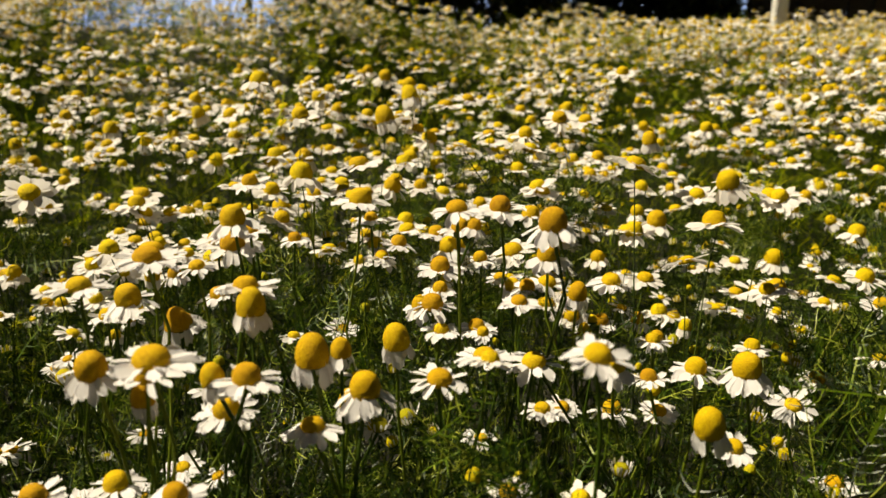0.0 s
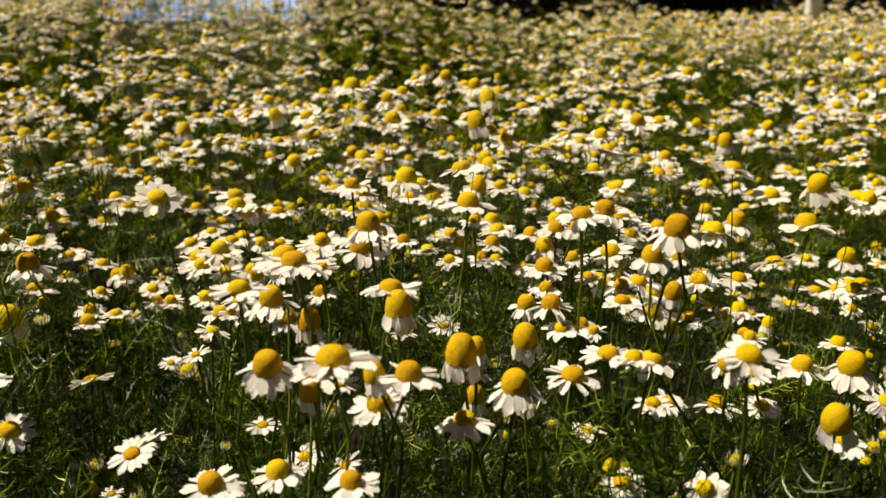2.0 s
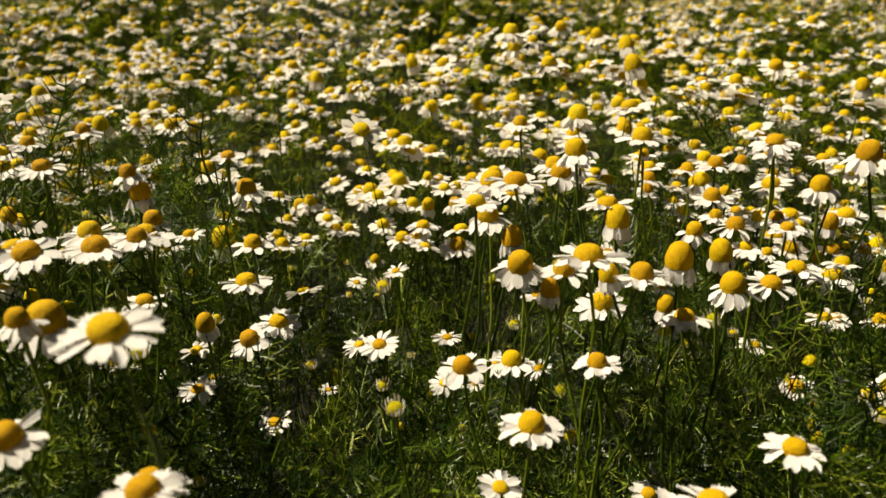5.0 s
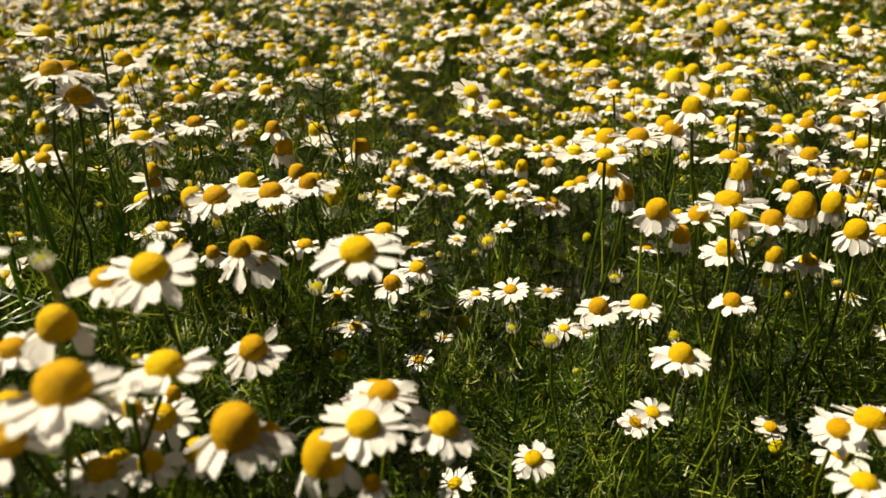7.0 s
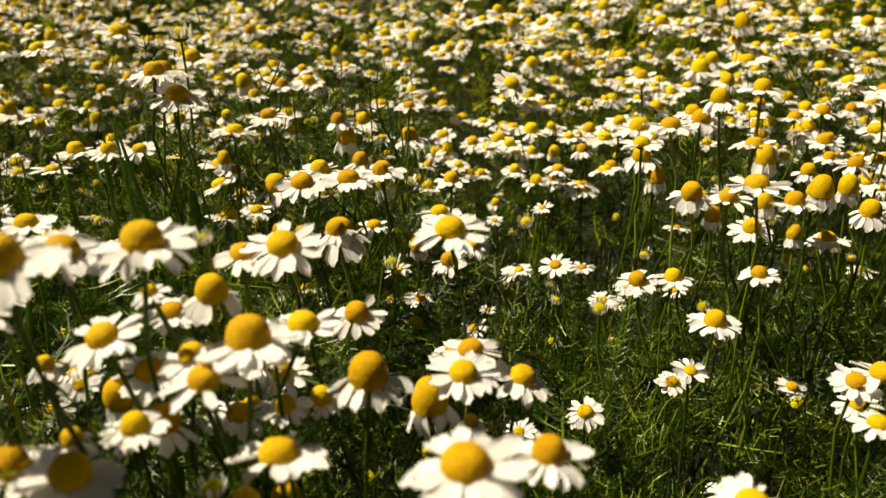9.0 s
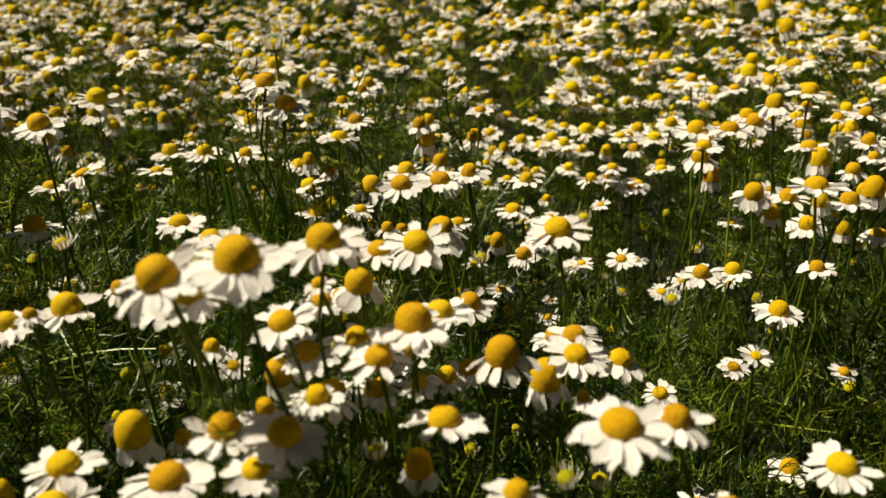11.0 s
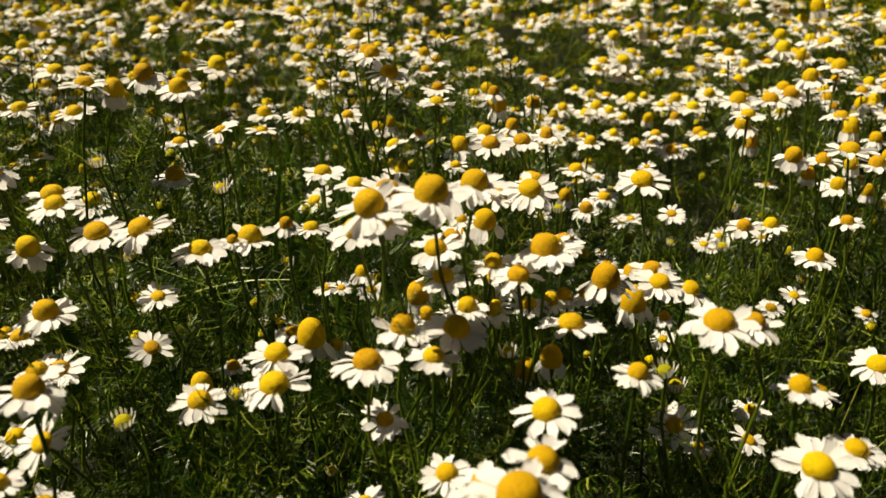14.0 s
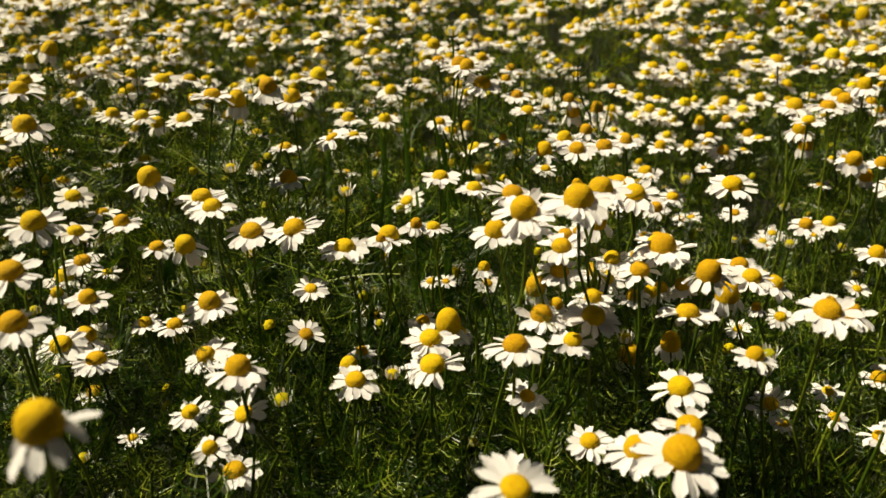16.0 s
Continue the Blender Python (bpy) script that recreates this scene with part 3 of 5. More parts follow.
flower(-0.0248, 0.2876, 0.3489, 0.0082, "bud")
flower(-0.3649, 0.0494, 0.3578, 0.0140, "full")
flower(-0.1601, 0.2405, 0.3390, 0.0062, "bud")
flower(-0.2668, 0.1442, 0.4103, 0.0118, "cone")
flower(-0.0036, 0.2899, 0.3450, 0.0050, "bud")
flower(0.0051, 0.2901, 0.4352, 0.0204, "open")
flower(-0.4184, 0.0019, 0.3826, 0.0198, "open")
flower(-0.1612, 0.2436, 0.3577, 0.0188, "young")
flower(-0.3860, 0.0338, 0.4270, 0.0244, "open")
flower(-0.1999, 0.2149, 0.3361, 0.0155, "young")
flower(-0.0007, 0.2956, 0.3859, 0.0162, "open")
flower(-0.1051, 0.2770, 0.4200, 0.0262, "open")
flower(-0.1356, 0.2647, 0.3291, 0.0174, "young")
flower(-0.2229, 0.1990, 0.3586, 0.0161, "young")
flower(-0.3327, 0.0948, 0.4300, 0.0193, "open")
flower(0.0403, 0.3000, 0.3500, 0.0169, "open")
flower(-0.0041, 0.3031, 0.3932, 0.0210, "full")
flower(-0.2650, 0.1658, 0.4016, 0.0120, "cone")
flower(-0.4209, 0.0174, 0.3980, 0.0230, "full")
flower(-0.0785, 0.2955, 0.4293, 0.0223, "cone")
flower(-0.2381, 0.1985, 0.4180, 0.0173, "full")
flower(-0.4653, -0.0197, 0.4483, 0.0222, "full")
flower(-0.1170, 0.2864, 0.4012, 0.0228, "cone")
flower(-0.0921, 0.2961, 0.3221, 0.0165, "young")
flower(-0.4075, 0.0389, 0.4223, 0.0246, "open")
flower(-0.3336, 0.1128, 0.3650, 0.0131, "young")
flower(-0.2508, 0.1929, 0.4162, 0.0246, "open")
flower(-0.2024, 0.2389, 0.3689, 0.0201, "open")
flower(-0.2667, 0.1783, 0.4189, 0.0236, "open")
flower(-0.2385, 0.2063, 0.4159, 0.0206, "full")
flower(-0.0936, 0.3002, 0.3588, 0.0178, "young")
flower(0.1006, 0.2986, 0.3679, 0.0215, "full")
flower(-0.2128, 0.2326, 0.3632, 0.0199, "full")
flower(-0.2261, 0.2208, 0.3747, 0.0170, "old")
flower(0.0501, 0.3122, 0.3445, 0.0167, "open")
flower(-0.0755, 0.3086, 0.4223, 0.0155, "open")
flower(0.0707, 0.3098, 0.3443, 0.0198, "full")
flower(0.0843, 0.3066, 0.3605, 0.0173, "full")
flower(-0.2838, 0.1691, 0.4099, 0.0142, "open")
flower(0.1198, 0.2958, 0.3685, 0.0270, "cone")
flower(0.0168, 0.3193, 0.3754, 0.0125, "full")
flower(-0.4307, 0.0298, 0.3639, 0.0240, "open")
flower(0.0165, 0.3206, 0.3259, 0.0185, "young")
flower(-0.2447, 0.2108, 0.3888, 0.0174, "open")
flower(-0.3423, 0.1169, 0.3622, 0.0133, "open")
flower(-0.1236, 0.2972, 0.3122, 0.0113, "young")
flower(-0.1063, 0.3044, 0.3840, 0.0228, "old")
flower(-0.0838, 0.3121, 0.4154, 0.0245, "full")
flower(0.0905, 0.3104, 0.3438, 0.0171, "open")
flower(-0.2124, 0.2450, 0.4008, 0.0180, "full")
flower(-0.4682, 0.0018, 0.3767, 0.0220, "open")
flower(-0.4263, 0.0447, 0.4311, 0.0215, "open")
flower(-0.3793, 0.0939, 0.4205, 0.0072, "bud")
flower(-0.1161, 0.3111, 0.4106, 0.0275, "full")
flower(-0.0869, 0.3205, 0.4174, 0.0199, "full")
flower(-0.2195, 0.2528, 0.3811, 0.0233, "open")
flower(-0.4478, 0.0341, 0.3765, 0.0191, "open")
flower(-0.4410, 0.0429, 0.4119, 0.0214, "cone")
flower(-0.2953, 0.1850, 0.4384, 0.0205, "open")
flower(-0.1148, 0.3197, 0.3121, 0.0199, "young")
flower(-0.2854, 0.2001, 0.4096, 0.0232, "cone")
flower(-0.1799, 0.2927, 0.3339, 0.0165, "young")
flower(0.0463, 0.3432, 0.4016, 0.0236, "cone")
flower(-0.4846, 0.0145, 0.4743, 0.0218, "full")
flower(0.0154, 0.3476, 0.3666, 0.0192, "full")
flower(0.0344, 0.3475, 0.3794, 0.0192, "open")
flower(-0.0013, 0.3504, 0.3844, 0.0168, "full")
flower(-0.1058, 0.3346, 0.3999, 0.0182, "open")
flower(-0.4398, 0.0639, 0.4277, 0.0242, "open")
flower(-0.4924, 0.0145, 0.3746, 0.0250, "open")
flower(-0.1039, 0.3386, 0.3248, 0.0083, "bud")
flower(-0.4577, 0.0530, 0.4394, 0.0235, "cone")
flower(-0.2735, 0.2307, 0.4088, 0.0227, "full")
flower(-0.0100, 0.3559, 0.3738, 0.0211, "cone")
flower(0.0258, 0.3564, 0.4209, 0.0239, "full")
flower(-0.1981, 0.2984, 0.3054, 0.0110, "young")
flower(-0.1830, 0.3092, 0.3257, 0.0204, "young")
flower(-0.0013, 0.3622, 0.3913, 0.0224, "full")
flower(-0.3220, 0.1942, 0.4515, 0.0259, "open")
flower(0.0520, 0.3600, 0.4131, 0.0167, "open")
flower(-0.2593, 0.2569, 0.4061, 0.0190, "cone")
flower(-0.4942, 0.0315, 0.3373, 0.0168, "full")
flower(0.0980, 0.3538, 0.3581, 0.0171, "full")
flower(0.1756, 0.3229, 0.3017, 0.0215, "open")
flower(-0.3306, 0.1940, 0.4611, 0.0209, "full")
flower(0.1584, 0.3351, 0.3344, 0.0245, "young")
flower(-0.4961, 0.0377, 0.3647, 0.0241, "full")
flower(-0.0383, 0.3699, 0.4211, 0.0267, "full")
flower(0.0148, 0.3731, 0.4076, 0.0160, "cone")
flower(0.1464, 0.3449, 0.3226, 0.0074, "bud")
flower(-0.1671, 0.3356, 0.3568, 0.0142, "young")
flower(-0.4950, 0.0441, 0.3820, 0.0210, "full")
flower(-0.2099, 0.3121, 0.3106, 0.0069, "bud")
flower(-0.1416, 0.3491, 0.3125, 0.0183, "young")
flower(-0.3118, 0.2237, 0.4103, 0.0120, "cone")
flower(-0.4397, 0.1009, 0.4284, 0.0074, "bud")
flower(-0.2681, 0.2667, 0.4152, 0.0213, "old")
flower(-0.2713, 0.2643, 0.4250, 0.0167, "cone")
flower(0.0654, 0.3742, 0.3733, 0.0208, "old")
flower(-0.0705, 0.3738, 0.4018, 0.0155, "full")
flower(-0.4001, 0.1486, 0.4319, 0.0218, "young")
flower(-0.0349, 0.3839, 0.4093, 0.0158, "full")
flower(-0.1618, 0.3503, 0.2989, 0.0054, "bud")
flower(-0.0512, 0.3844, 0.3524, 0.0188, "young")
flower(-0.4851, 0.0723, 0.3531, 0.0169, "full")
flower(0.1656, 0.3522, 0.2992, 0.0082, "bud")
flower(-0.2413, 0.3055, 0.4243, 0.0171, "open")
flower(-0.3376, 0.2158, 0.4574, 0.0241, "full")
flower(-0.0306, 0.3898, 0.3877, 0.0177, "full")
flower(-0.3491, 0.2069, 0.4251, 0.0167, "open")
flower(-0.1765, 0.3502, 0.3407, 0.0099, "bud")
flower(0.0427, 0.3914, 0.3717, 0.0199, "full")
flower(-0.4285, 0.1364, 0.4613, 0.0225, "cone")
flower(-0.3052, 0.2572, 0.4297, 0.0205, "open")
flower(0.0086, 0.4009, 0.4003, 0.0217, "full")
flower(-0.4266, 0.1463, 0.4072, 0.0240, "full")
flower(0.0364, 0.4034, 0.3678, 0.0190, "cone")
flower(-0.3128, 0.2623, 0.4385, 0.0155, "full")
flower(-0.5200, 0.0650, 0.4756, 0.0211, "full")
flower(0.0544, 0.4046, 0.3699, 0.0245, "open")
flower(0.0033, 0.4087, 0.3874, 0.0237, "cone")
flower(-0.1611, 0.3760, 0.3628, 0.0132, "full")
flower(-0.1574, 0.3813, 0.3676, 0.0205, "open")
flower(0.1754, 0.3745, 0.3377, 0.0062, "bud")
flower(-0.4260, 0.1644, 0.4489, 0.0242, "full")
flower(-0.5165, 0.0778, 0.3847, 0.0218, "open")
flower(-0.4893, 0.1044, 0.3817, 0.0214, "open")
flower(0.1127, 0.3994, 0.3390, 0.0187, "old")
flower(-0.0035, 0.4162, 0.3935, 0.0202, "full")
flower(-0.4506, 0.1444, 0.4507, 0.0225, "old")
flower(0.0200, 0.4168, 0.3796, 0.0188, "full")
flower(-0.4602, 0.1361, 0.4571, 0.0237, "open")
flower(0.0762, 0.4107, 0.3398, 0.0170, "old")
flower(-0.1587, 0.3874, 0.3557, 0.0151, "full")
flower(-0.1171, 0.4055, 0.3928, 0.0210, "full")
flower(0.0962, 0.4123, 0.3535, 0.0191, "young")
flower(0.0901, 0.4150, 0.3676, 0.0260, "open")
flower(-0.5339, 0.0760, 0.3658, 0.0148, "cone")
flower(-0.1710, 0.3899, 0.3565, 0.0210, "full")
flower(0.0867, 0.4182, 0.3438, 0.0192, "full")
flower(-0.0243, 0.4282, 0.3849, 0.0214, "full")
flower(-0.2487, 0.3494, 0.3958, 0.0245, "cone")
flower(-0.2750, 0.3293, 0.3772, 0.0167, "open")
flower(0.0474, 0.4275, 0.4008, 0.0239, "full")
flower(-0.1204, 0.4133, 0.3601, 0.0216, "full")
flower(-0.1406, 0.4070, 0.3733, 0.0177, "cone")
flower(0.2136, 0.3742, 0.3682, 0.0185, "full")
flower(-0.3478, 0.2637, 0.4677, 0.0102, "bud")
flower(-0.1983, 0.3833, 0.3313, 0.0129, "young")
flower(-0.5097, 0.1088, 0.3933, 0.0211, "full")
flower(-0.1395, 0.4096, 0.3458, 0.0254, "full")
flower(0.0318, 0.4336, 0.3638, 0.0178, "open")
flower(-0.3573, 0.2610, 0.4506, 0.0212, "open")
flower(-0.2506, 0.3570, 0.3642, 0.0068, "bud")
flower(-0.4396, 0.1828, 0.4143, 0.0196, "open")
flower(-0.1024, 0.4245, 0.4193, 0.0210, "full")
flower(0.1075, 0.4235, 0.3420, 0.0181, "cone")
flower(-0.3122, 0.3072, 0.4356, 0.0173, "full")
flower(-0.3405, 0.2814, 0.3993, 0.0170, "old")
flower(-0.0702, 0.4348, 0.4111, 0.0200, "open")

# known heads further off, which go into the masses below
PLACED = []


def head(x, y, z, size, kind):
    PLACED.append((x, y, z, size, kind))


head(-0.532, 0.100, 0.391, 0.0221, "open")
head(-0.125, 0.424, 0.378, 0.0261, "open")
head(-0.005, 0.443, 0.367, 0.0148, "full")
head(-0.103, 0.431, 0.404, 0.0167, "open")
head(0.212, 0.390, 0.377, 0.0221, "full")
head(-0.362, 0.269, 0.405, 0.0123, "bud")
head(0.002, 0.445, 0.359, 0.0186, "full")
head(-0.175, 0.410, 0.386, 0.0249, "full")
head(-0.424, 0.211, 0.451, 0.0245, "full")
head(0.008, 0.446, 0.376, 0.0221, "old")
head(-0.090, 0.439, 0.396, 0.0220, "full")
head(0.136, 0.428, 0.336, 0.0161, "old")
head(-0.282, 0.351, 0.422, 0.0067, "bud")
head(-0.410, 0.233, 0.408, 0.0219, "young")
head(-0.186, 0.413, 0.358, 0.0183, "full")
head(-0.159, 0.424, 0.367, 0.0180, "old")
head(-0.343, 0.300, 0.420, 0.0144, "cone")
head(-0.149, 0.429, 0.378, 0.0179, "open")
head(0.014, 0.454, 0.392, 0.0219, "full")
head(-0.115, 0.441, 0.414, 0.0179, "open")
head(-0.230, 0.394, 0.355, 0.0169, "open")
head(-0.244, 0.390, 0.352, 0.0194, "full")
head(-0.143, 0.437, 0.376, 0.0187, "full")
head(-0.049, 0.458, 0.366, 0.0172, "full")
head(-0.395, 0.262, 0.410, 0.0212, "full")
head(-0.190, 0.422, 0.374, 0.0193, "full")
head(-0.538, 0.130, 0.352, 0.0179, "young")
head(0.176, 0.434, 0.356, 0.0260, "young")
head(-0.537, 0.136, 0.388, 0.0225, "young")
head(-0.548, 0.128, 0.400, 0.0224, "open")
head(-0.210, 0.423, 0.352, 0.0164, "full")
head(-0.161, 0.447, 0.380, 0.0152, "cone")
head(-0.218, 0.422, 0.352, 0.0170, "full")
head(0.217, 0.430, 0.363, 0.0199, "open")
head(-0.023, 0.481, 0.385, 0.0235, "full")
head(-0.520, 0.168, 0.436, 0.0224, "open")
head(0.171, 0.451, 0.349, 0.0204, "open")
head(0.094, 0.474, 0.363, 0.0196, "cone")
head(-0.133, 0.465, 0.374, 0.0235, "full")
head(-0.247, 0.416, 0.360, 0.0145, "full")
head(-0.234, 0.423, 0.369, 0.0187, "cone")
head(-0.253, 0.413, 0.350, 0.0177, "full")
head(0.181, 0.453, 0.333, 0.0103, "bud")
head(-0.199, 0.445, 0.371, 0.0248, "full")
head(-0.122, 0.473, 0.395, 0.0140, "full")
head(-0.370, 0.326, 0.448, 0.0240, "full")
head(-0.243, 0.432, 0.364, 0.0191, "cone")
head(-0.228, 0.443, 0.353, 0.0180, "open")
head(-0.511, 0.203, 0.425, 0.0242, "open")
head(-0.157, 0.476, 0.372, 0.0189, "open")
head(-0.049, 0.502, 0.371, 0.0231, "open")
head(-0.207, 0.460, 0.361, 0.0238, "full")
head(-0.083, 0.502, 0.400, 0.0160, "open")
head(-0.202, 0.468, 0.315, 0.0165, "cone")
head(0.200, 0.470, 0.348, 0.0164, "open")
head(0.000, 0.511, 0.397, 0.0224, "open")
head(-0.189, 0.482, 0.372, 0.0218, "open")
head(0.119, 0.505, 0.344, 0.0168, "open")
head(0.186, 0.489, 0.324, 0.0148, "young")
head(-0.415, 0.330, 0.463, 0.0275, "open")
head(-0.389, 0.358, 0.414, 0.0212, "open")
head(0.211, 0.484, 0.325, 0.0156, "full")
head(0.144, 0.508, 0.327, 0.0159, "young")
head(-0.197, 0.490, 0.357, 0.0250, "full")
head(-0.282, 0.448, 0.359, 0.0155, "full")
head(-0.252, 0.469, 0.326, 0.0159, "young")
head(-0.452, 0.307, 0.457, 0.0222, "open")
head(-0.015, 0.535, 0.396, 0.0214, "full")
head(0.238, 0.480, 0.333, 0.0194, "open")
head(-0.267, 0.465, 0.362, 0.0195, "open")
head(-0.522, 0.242, 0.441, 0.0217, "open")
head(-0.536, 0.231, 0.443, 0.0240, "open")
head(-0.562, 0.208, 0.425, 0.0216, "full")
head(-0.239, 0.487, 0.345, 0.0181, "young")
head(-0.192, 0.508, 0.396, 0.0269, "open")
head(-0.178, 0.517, 0.382, 0.0221, "open")
head(-0.302, 0.456, 0.378, 0.0275, "open")
head(-0.168, 0.521, 0.381, 0.0275, "open")
head(-0.058, 0.545, 0.358, 0.0199, "open")
head(-0.289, 0.469, 0.366, 0.0196, "open")
head(-0.062, 0.551, 0.385, 0.0264, "full")
head(-0.197, 0.518, 0.387, 0.0258, "open")
head(-0.071, 0.562, 0.393, 0.0257, "open")
head(-0.215, 0.524, 0.367, 0.0196, "open")
head(0.185, 0.540, 0.339, 0.0182, "open")
head(-0.110, 0.562, 0.374, 0.0186, "full")
head(-0.199, 0.543, 0.357, 0.0249, "full")
head(0.203, 0.542, 0.342, 0.0201, "open")
head(0.247, 0.524, 0.297, 0.0199, "open")
head(-0.419, 0.402, 0.395, 0.0266, "full")
head(0.196, 0.552, 0.352, 0.0166, "young")
head(-0.225, 0.544, 0.344, 0.0251, "full")
head(0.180, 0.563, 0.330, 0.0167, "open")
head(-0.060, 0.592, 0.372, 0.0217, "full")
head(-0.461, 0.386, 0.384, 0.0230, "full")
head(-0.521, 0.337, 0.449, 0.0219, "open")
head(-0.308, 0.521, 0.353, 0.0197, "open")
head(-0.351, 0.498, 0.404, 0.0253, "full")
head(0.261, 0.553, 0.335, 0.0162, "young")
head(-0.084, 0.608, 0.393, 0.0239, "open")
head(-0.083, 0.615, 0.319, 0.0158, "full")
head(-0.184, 0.596, 0.369, 0.0188, "full")
head(0.019, 0.624, 0.446, 0.0236, "open")
head(0.177, 0.618, 0.388, 0.0218, "open")
head(-0.108, 0.644, 0.362, 0.0236, "open")
head(0.046, 0.653, 0.396, 0.0230, "open")
head(-0.257, 0.602, 0.337, 0.0275, "open")
head(0.272, 0.598, 0.376, 0.0218, "full")
head(-0.369, 0.545, 0.407, 0.0189, "full")
head(-0.590, 0.349, 0.416, 0.0231, "full")
head(0.058, 0.660, 0.409, 0.0275, "full")
head(0.086, 0.659, 0.371, 0.0197, "open")
head(0.183, 0.643, 0.373, 0.0193, "full")
head(0.161, 0.651, 0.372, 0.0275, "full")
head(-0.148, 0.658, 0.346, 0.0275, "open")
head(-0.007, 0.676, 0.414, 0.0221, "open")
head(0.024, 0.678, 0.379, 0.0213, "open")
head(0.274, 0.621, 0.360, 0.0199, "cone")
head(-0.076, 0.678, 0.338, 0.0243, "young")
head(-0.657, 0.315, 0.409, 0.0225, "open")
head(-0.242, 0.639, 0.345, 0.0275, "open")
head(-0.406, 0.558, 0.400, 0.0237, "open")
head(-0.185, 0.666, 0.338, 0.0221, "cone")
head(0.047, 0.696, 0.417, 0.0209, "open")
head(0.186, 0.674, 0.297, 0.0210, "young")
head(0.148, 0.684, 0.462, 0.0239, "full")
head(-0.120, 0.694, 0.347, 0.0275, "open")
head(-0.321, 0.642, 0.358, 0.0275, "open")
head(0.026, 0.717, 0.390, 0.0214, "full")
head(0.190, 0.695, 0.380, 0.0235, "full")
head(-0.377, 0.620, 0.358, 0.0230, "open")
head(-0.289, 0.669, 0.360, 0.0218, "open")
head(-0.346, 0.647, 0.344, 0.0275, "open")
head(-0.429, 0.597, 0.433, 0.0229, "cone")
head(0.353, 0.652, 0.385, 0.0249, "full")
head(0.153, 0.729, 0.374, 0.0213, "open")
head(0.212, 0.716, 0.291, 0.0275, "open")
head(-0.345, 0.667, 0.351, 0.0246, "open")
head(-0.307, 0.691, 0.351, 0.0211, "young")
head(-0.338, 0.679, 0.381, 0.0218, "open")
head(0.304, 0.703, 0.385, 0.0246, "open")
head(0.072, 0.763, 0.423, 0.0244, "full")
head(-0.425, 0.638, 0.395, 0.0275, "full")
head(-0.316, 0.699, 0.386, 0.0262, "open")
head(0.331, 0.693, 0.305, 0.0254, "full")
head(0.117, 0.772, 0.424, 0.0246, "cone")
head(0.297, 0.722, 0.378, 0.0206, "open")
head(0.241, 0.744, 0.345, 0.0248, "open")
head(-0.280, 0.730, 0.353, 0.0267, "open")
head(0.253, 0.754, 0.293, 0.0248, "full")
head(0.353, 0.713, 0.418, 0.0220, "full")
head(-0.371, 0.705, 0.381, 0.0248, "full")
head(-0.270, 0.772, 0.370, 0.0207, "open")
head(0.153, 0.808, 0.452, 0.0224, "open")
head(0.284, 0.773, 0.359, 0.0275, "open")
head(0.008, 0.829, 0.377, 0.0236, "full")
head(-0.326, 0.764, 0.477, 0.0275, "open")
head(-0.308, 0.772, 0.370, 0.0245, "full")
head(-0.362, 0.760, 0.389, 0.0275, "open")
head(-0.654, 0.553, 0.385, 0.0228, "open")
head(-0.325, 0.807, 0.401, 0.0221, "full")
head(-0.318, 0.831, 0.410, 0.0275, "open")
head(-0.271, 0.849, 0.419, 0.0223, "full")
head(0.303, 0.839, 0.351, 0.0266, "open")
head(-0.412, 0.796, 0.436, 0.0275, "open")
head(-0.720, 0.553, 0.433, 0.0275, "open")
head(0.203, 0.878, 0.369, 0.0210, "open")
head(0.138, 0.943, 0.406, 0.0227, "cone")
head(-0.177, 0.966, 0.390, 0.0275, "open")
head(-0.290, 0.945, 0.401, 0.0275, "open")
head(0.290, 0.952, 0.371, 0.0229, "open")
head(-0.094, 1.011, 0.391, 0.0275, "open")
head(-0.361, 0.981, 0.428, 0.0223, "full")
head(-0.450, 0.984, 0.475, 0.0219, "open")
head(-0.078, 1.086, 0.372, 0.0237, "open")
head(-0.089, 1.089, 0.332, 0.0242, "open")
head(0.381, 1.054, 0.372, 0.0240, "cone")
head(0.312, 1.085, 0.375, 0.0275, "open")
head(0.013, 1.153, 0.400, 0.0222, "full")
head(-0.229, 1.142, 0.335, 0.0275, "open")
head(-0.255, 1.183, 0.363, 0.0229, "open")
head(-0.158, 1.244, 0.365, 0.0209, "young")
head(-0.340, 1.367, 0.422, 0.0275, "open")
head(-0.138, 1.415, 0.347, 0.0240, "open")
head(-0.524, 1.341, 0.398, 0.0248, "full")
head(-0.719, 1.383, 0.455, 0.0208, "open")
head(-0.075, 1.569, 0.426, 0.0249, "full")


# ---- the field: joined masses of flowers, stems and feathery leaves ----
def scatter(n, x0, x1, y0, y1):
    return np.c_[rng.uniform(x0, x1, n), rng.uniform(y0, y1, n)]


def wave(p, scale, seed):
    """A smooth field of values round zero."""
    r = np.random.default_rng(seed)
    out = np.zeros(len(p))
    for k in range(5):
        a, ph, s = r.uniform(0, 6.28), r.uniform(0, 6.28), scale * r.uniform(0.6, 1.7)
        out += np.sin((p[:, 0] * math.cos(a) + p[:, 1] * math.sin(a)) * s + ph)
    return out / 2.2


taken = np.array(single_heads + [q[:3] for q in PLACED])
WALK_A, WALK_B = (0.0, 0.0), (-0.28, -0.27)
TOP_MEAN, TOP_RISE = 0.39, 0.02
DENSITY, NEAR_CLEAR = 0.82, 0.38
LEAVES_NEAR, LEAVES_FAR, UNDER, LEAF_TOP, LEAF_GAP = 12000, 28000, 1200, 0.376, 0.014
BUDS, LOW_FLOWERS = 1500, 160



